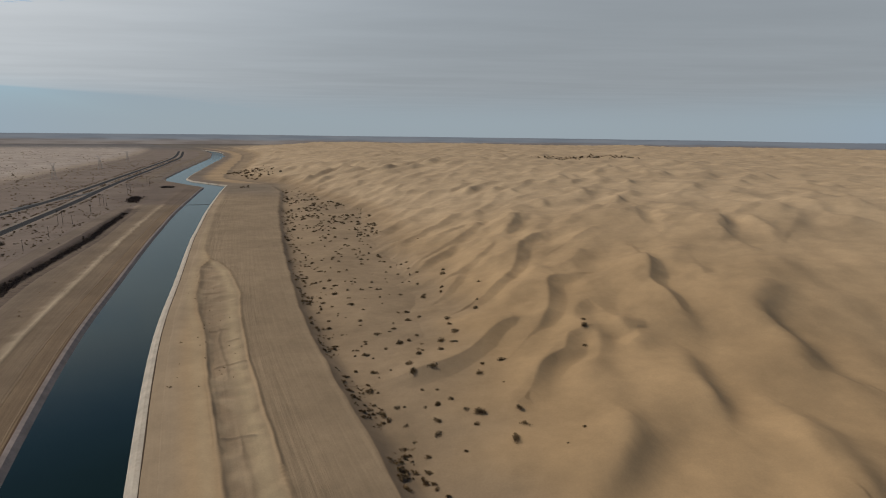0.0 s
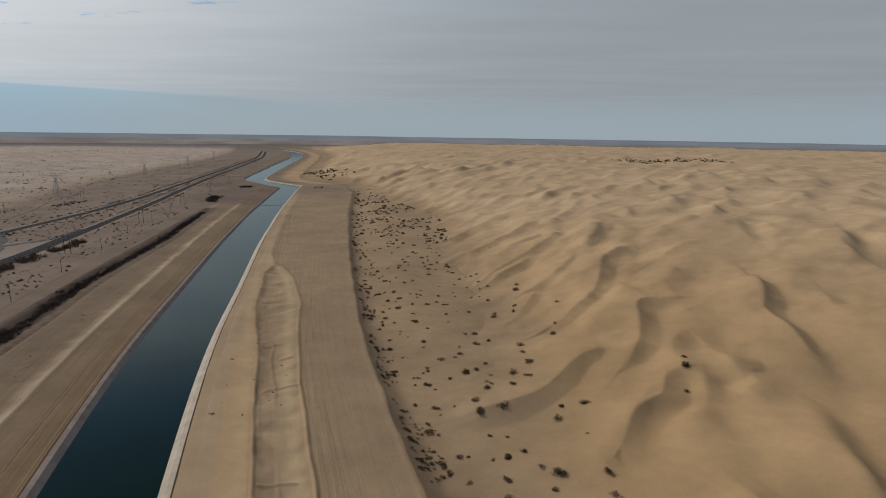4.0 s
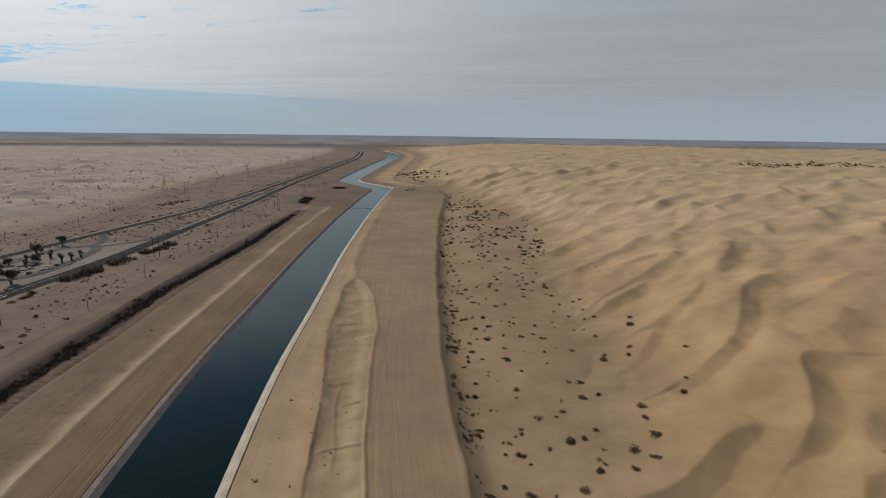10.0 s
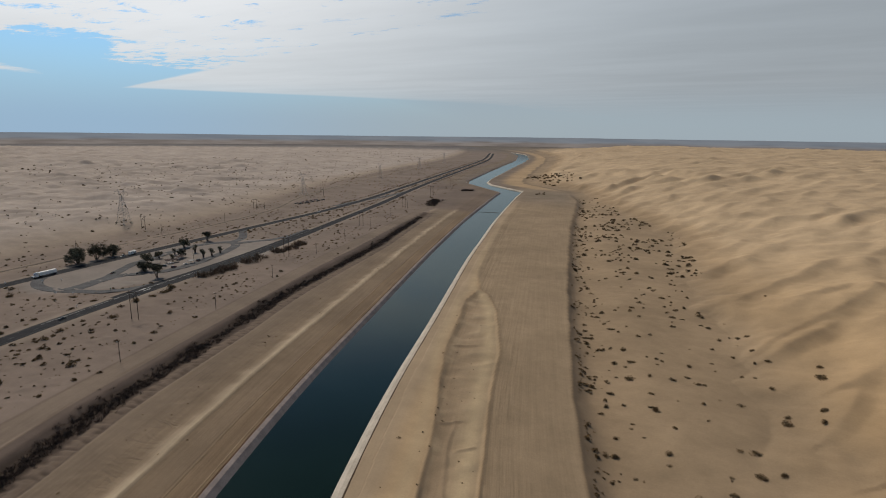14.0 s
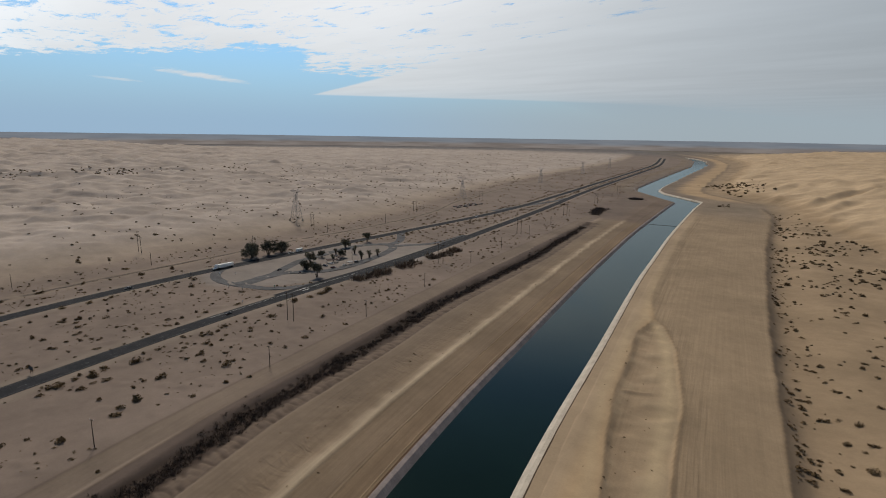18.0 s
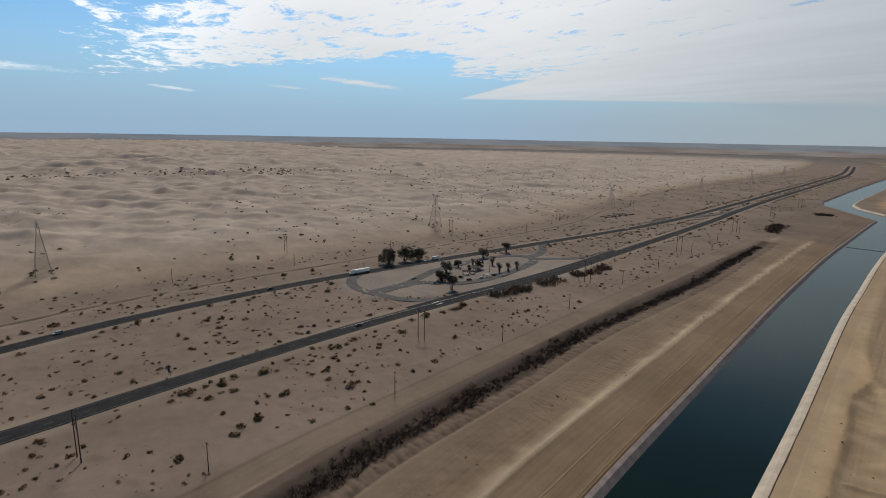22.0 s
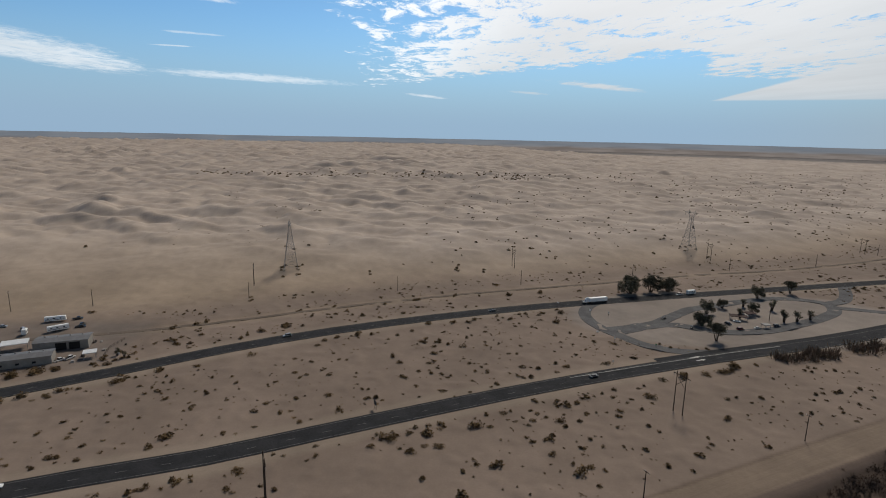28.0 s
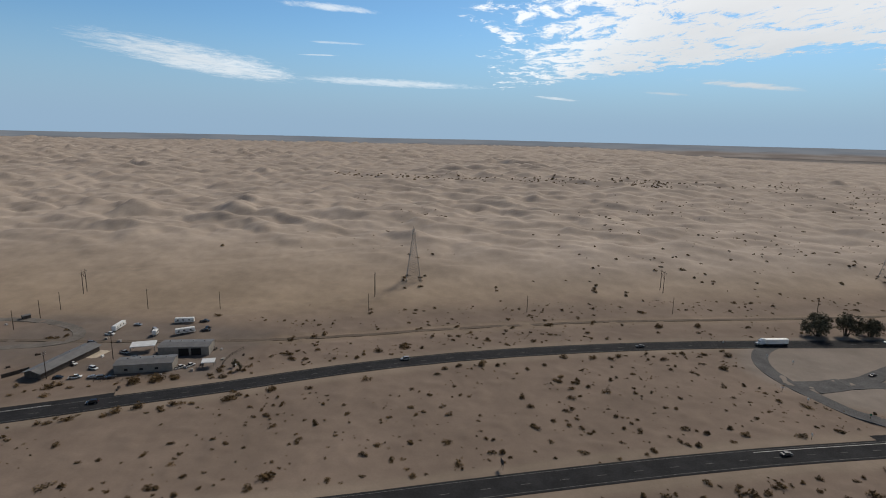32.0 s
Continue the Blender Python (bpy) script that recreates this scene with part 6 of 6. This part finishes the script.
def house(name, words, x, y, turn, length, width, wall_h, roof_h, roof_mat, wall_mat, over=0.6):
    """A gabled building along its local x, on a base slab."""
    root = tagged(empty(name, pose(x, y, height(x, y) - 0.1, 0, 0, turn)), words, "building")
    for sx, sy, lx, ly in ((0, -1, length, 0.25), (0, 1, length, 0.25), (-1, 0, 0.25, width - 0.5), (1, 0, 0.25, width - 0.5)):
        bm = bmesh.new()
        block(bm, (lx, ly, wall_h), (sx * (length / 2 - 0.125), sy * (width / 2 - 0.125), 0))
        part("wall", bm, wall_mat, root)
    L2, W2 = length / 2 + over, width / 2 + over
    for s in (-1, 1):
        bm = bmesh.new()
        vs = [bm.verts.new(p) for p in ((-L2, s * W2, wall_h - 0.05), (L2, s * W2, wall_h - 0.05), (L2, 0, wall_h + roof_h), (-L2, 0, wall_h + roof_h))]
        vs += [bm.verts.new(v.co + Vector((0, 0, 0.16))) for v in vs]
        for f in ((0, 1, 2, 3), (7, 6, 5, 4), (0, 4, 5, 1), (1, 5, 6, 2), (2, 6, 7, 3), (3, 7, 4, 0)):
            bm.faces.new([vs[i] for i in (f if s < 0 else f[::-1])][::-1])
        part("roof", bm, roof_mat, root)
    for sx in (-1, 1):
        bm = bmesh.new()
        x_ = sx * (length / 2 - 0.12)
        bm.faces.new([bm.verts.new(p) for p in ((x_, -width / 2, wall_h), (x_, width / 2, wall_h), (x_, 0, wall_h + roof_h))])
        part("gable", bm, wall_mat, root)
    return root


def opening(parent, name, mat, x, y, z, w, h, deep=0.12, label=""):
    bm = bmesh.new()
    block(bm, (w, deep, h), (x, y, z))
    return part(name, bm, mat, parent, label)


long_house = house("long_building", "long low building with a grey sheet roof in the yard", -434.5, -39, 178.5, 37, 8.8, 3.0, 1.3, GREY_ROOF, DARK_WOOD, 0.9)
for i in range(8):
    opening(long_house, "window", GLASS, -16.5 + 4.6 * i, 4.42, 1.1, 1.8, 1.1)
for i in range(5):
    opening(long_house, "roof_vent", STEEL, -15 + 7 * i, 1.9, 3.5, 0.6, 0.7, 0.6)
shop = house("workshop", "pale grey workshop with a shallow sheet roof beside the highway", -437.6, 4.6, 109.5, 27, 10.5, 4.4, 0.7, GREY_ROOF, WALL_GREY, 0.3)
for i in range(4):
    opening(shop, "roof_vent", STEEL, -9 + 6 * i, 2.0, 4.9, 0.7, 0.7, 0.7)
for i in range(3):
    opening(shop, "window", GLASS, -8 + 7 * i, -5.27, 1.4, 1.6, 1.0)
garage = house("garage", "grey garage with two tall dark door openings", -460.8, 12.0, 104.6, 26, 11, 5.2, 0.7, GREY_ROOF, WALL_GREY, 0.3)
# flat dark panels on the wall stand for shade inside two doorways
opening(garage, "doorway_shade", SHADOW, 0.0, -5.52, 0.1, 5.2, 4.3, label="dark panel for the shade inside a tall open doorway")
opening(garage, "doorway_shade", SHADOW, 6.4, -5.52, 0.1, 5.2, 4.3, label="dark panel for the shade inside a tall open doorway")
for i in range(4):
    opening(garage, "roof_vent", STEEL, -9 + 6 * i, 2.0, 5.7, 0.7, 0.7, 0.7)


def canopy(words, x, y, turn, length, width, tall, mat):
    root = tagged(empty("canopy", pose(x, y, height(x, y) - 0.1, 0, 0, turn)), words, "canopy")
    bm = bmesh.new()
    block(bm, (length, width, 0.35), (0, 0, tall), pose(0, 0, 0, 4, 0, 0), 1.0, 0.04)
    part("roof", bm, mat, root)
    for sx in (-1, 1):
        for sy in (-1, 1):
            bm = bmesh.new()
            rod(bm, (sx * (length / 2 - 0.4), sy * (width / 2 - 0.4), -0.2), (sx * (length / 2 - 0.4), sy * (width / 2 - 0.4), tall + 0.05), 0.14, 0.14, 8)
            part("post", bm, STEEL, root)
    return root


canopy("white-roofed open canopy over stored things", -458.5, -12.0, 115, 12.5, 7.0, 4.0, PALE_ROOF)
canopy("small white-roofed shelter beside the highway", -445.5, 33.5, YARD, 6.5, 5.0, 3.2, PALE_ROOF)
canopy("dark red-roofed picnic shelter among trees", -495, 428, 70, 11, 5.0, 2.8, RUST_ROOF)
canopy("dark-roofed picnic shelter among trees", -501, 440, 100, 7, 5.0, 2.8, RUST_ROOF)
canopy("small grey-roofed shelter among trees", -478, 436, 100, 5, 4.0, 2.6, GREY_ROOF)


def fence(words, points, step=3.0, tall=1.6, slats=True):
    root = tagged(empty("yard_fence"), words, "fence")
    line = curve(points, step)
    zs = terrain(line[:, 0], line[:, 1])
    for i, (p, z) in enumerate(zip(line, zs)):
        bm = bmesh.new()
        rod(bm, (*p, z - 0.3), (*p, z + tall), 0.07, 0.07, 5)
        part("post", bm, WOOD, root)
        if i:
            bm = bmesh.new()
            for h in ((0.45, 0.95, 1.4) if slats else (1.3,)):
                rod(bm, (*line[i - 1], zs[i - 1] + h), (*p, z + h), 0.05, 0.05, 4)
            part("rail", bm, WOOD, root)
    return root


screen = tagged(empty("screen_wall"), "dark board screen wall beside the long building", "wall")
for i in range(12):
    bm = bmesh.new()
    x_, y_ = -414.6 - 0.85 * i, -54.5 + 0.46 * i
    block(bm, (0.95, 0.12, 2.1), (x_, y_, height(x_, y_) - 0.1), pose(0, 0, 0, 0, 0, 151))
    part("board", bm, DARK_WOOD, screen)
house("small_shed", "small dark shed on the sand beyond the loop", -491, -116, 150, 4.2, 3, 2.2, 0.5, GREY_ROOF, DARK_WOOD, 0.3)
for i, (x, y) in enumerate(((-425, 4), (-428, 7), (-430, 11.5), (-433, 17), (-429.7, 25), (-413.5, -27), (-404, -32), (-410, -24), (-408, -41), (-418, 3), (-434, 48), (-440, 48), (-465, -75.5), (-478, -77), (-443.5, 52),
                            (-451, 54), (-433, 42.5), (-399, -36), (-406, -29), (-412, -16), (-470, -70), (-459, 50), (-452, 45), (-446, 41), (-414, -8))):
    shrub(x, y, SIZES[i % 6] * 1.15, "dark dry shrub among the yard's buildings", "shrubs in the yard")
for i, (x, y) in enumerate(((-447, 29), (-439, 28), (-455, 36), (-449, 46), (-462, 44), (-468, -34), (-470, -44), (-446, -27), (-425, -62), (-479, -118))):
    bm = bmesh.new()
    k_ = random.Random(i)
    block(bm, (k_.uniform(1.2, 2.6), k_.uniform(0.9, 1.8), k_.uniform(0.7, 1.4)), (0, 0, 0), pose(0, 0, 0, 0, 0, k_.uniform(0, 90)), k_.uniform(0.8, 1.0), 0.06)
    crate = part("storage_crate", bm, (WOOD, STEEL, WALL_GREY, WHITE_PAINT)[i % 4], None)
    crate.matrix_basis = on_ground(x, y)
    tagged(crate, "weathered crate of stored goods standing in the yard", "crate", "stored goods")
YARD_BUSHES = [(-422, 10, 4.2), (-425, 18, 4.6), (-429, 25, 3.0), (-410, -25, 3.8), (-412, -23, 3.0), (-465, -76, 3.4), (-466, -72, 2.2), (-478, -75, 2.2), (-414, 62, 4.4), (-442, 42, 2.4), (-435, 40, 2.2)]
for x, y, r_ in YARD_BUSHES:
    shrub(x, y, r_, "large dark rounded bush growing beside the yard's buildings", "shrubs in the yard")
for x, y in ((-447.4, 46.4), (-443.5, 51.8)):
    bare_tree = copy_thing(T_THIN, on_ground(x, y, 40 * x) @ Matrix.Scale(0.5, 4))
    tagged(bare_tree, "spindly thinly leaved tree at the edge of the yard", "tree", "trees of the yard")
for i, (x, y) in enumerate(((-467.2, 22.2), (-466.7, 24.9), (-467.1, 28.0), (-442.7, -61.9), (-413.5, 7.4), (-429.7, 16.5))):
    bm = bmesh.new()
    k_ = random.Random(40 + i)
    for j in range(3):
        block(bm, (k_.uniform(0.8, 1.8), k_.uniform(0.7, 1.3), k_.uniform(0.5, 1.3)), (k_.uniform(-1.4, 1.4), k_.uniform(-0.8, 0.8), 0), pose(0, 0, 0, 0, 0, k_.uniform(0, 90)), k_.uniform(0.8, 1.0), 0.05)
    heap = part("stored_heap", bm, (WOOD, DARK_WOOD, STEEL)[i % 3], None)
    heap.matrix_basis = on_ground(x, y)
    tagged(heap, "dark heap of scrap and boxes lying in the yard", "scrap heap", "stored goods")
bm = bmesh.new()
block(bm, (15, 6.5, 0.16), (0, 0, 0.04), None, 1.0, 0.02)
pad = part("concrete_pad", bm, CONCRETE, None)
pad.matrix_basis = on_ground(-446.9, -32.2, 178.5, 0.0)
tagged(pad, "pale worn concrete pad beside the long building", "pad")
fence("low post fence before the workshop", [(-419, -10), (-424, 5), (-429, 18)], 3.0, 1.2)
fence("post and rail fence of the yard", [(-446, 40), (-458, 38), (-470, 40)], 3.0)


def road_sign(words, x, y, turn, wide, high, tall, mat, posts=1):
    root = tagged(empty("road_sign", pose(x, y, height(x, y) - 0.1, 0, 0, turn)), words, "sign")
    for k in range(posts):
        bm = bmesh.new()
        px_ = 0 if posts == 1 else (k - 0.5) * wide * 0.6
        rod(bm, (px_, 0, -0.3), (px_, 0, tall), 0.08, 0.08, 6)
        part("post", bm, WOOD, root)
    bm = bmesh.new()
    block(bm, (wide, 0.06, high), (0, -0.11, tall - high), None, 1.0, 0.01)
    part("panel", bm, mat, root)
    return root


for x, y, t, w, h, tl, mt, n, words in ((-380.5, 186, 22, 3.0, 2.0, 4.2, DARK_WOOD, 2, "road sign on two posts showing its dull dark back"),
                                        (-423, 311, 20, 0.8, 1.0, 3.0, WHITE_PAINT, 1, "small white road sign on a post"),
                                        (-458, 326, 60, 0.9, 0.9, 2.6, WHITE_PAINT, 1, "small sign on a post beside the loop road"),
                                        (-470, 320, 60, 1.6, 0.7, 2.2, WHITE_PAINT, 1, "small sign on a post beside the loop road"),
                                        (-446, 346, 60, 0.7, 1.0, 3.2, SIGN_GREEN, 1, "small sign on a post beside the loop road"),
                                        (-512, 330, 60, 0.8, 1.2, 3.0, WHITE_PAINT, 1, "small sign at the loop road's mouth"),
                                        (-506, 341, 30, 0.8, 1.0, 2.6, WHITE_PAINT, 1, "small sign at the loop road's mouth"),
                                        (-468, 134, 25, 1.4, 1.4, 3.4, SIGN_GREEN, 1, "small road sign beside the far carriageway"),
                                        (-444, 31, 28, 0.9, 1.2, 3.4, WHITE_PAINT, 1, "small road sign beside the far carriageway"),
                                        (-528, 312, 18, 1.0, 1.0, 3.0, WHITE_PAINT, 1, "small road sign at the loop road's entry")):
    road_sign(words, x, y, t, w, h, tl, mt, n)
# lamp post among the trees
bm = bmesh.new()
lamp_post = tagged(empty("lamp_post", on_ground(-491, 447.5)), "dark wooden lamp post in the rest area", "lamp post")
rod(bm, (0, 0, -0.5), (0, 0, 10.5), 0.22, 0.15, 8)
part("pole", bm, WOOD, lamp_post)
bm = bmesh.new()
block(bm, (1.4, 0.3, 0.2), (0.6, 0, 10.3), None, 0.9, 0.03)
part("lamp_head", bm, STEEL, lamp_post)
# float line across the canal
boom = tagged(empty("float_line"), "line of small floats strung across the canal", "float line")
for i in range(13):
    bm = bmesh.new()
    rod(bm, (-388.0 - 2.7 * i * 1.0, 914 - 0.9 * i, -1.66), (-390.2 - 2.7 * i, 913.3 - 0.9 * i, -1.66), 0.35, 0.35, 8)
    part("float", bm, BRUSH, boom)
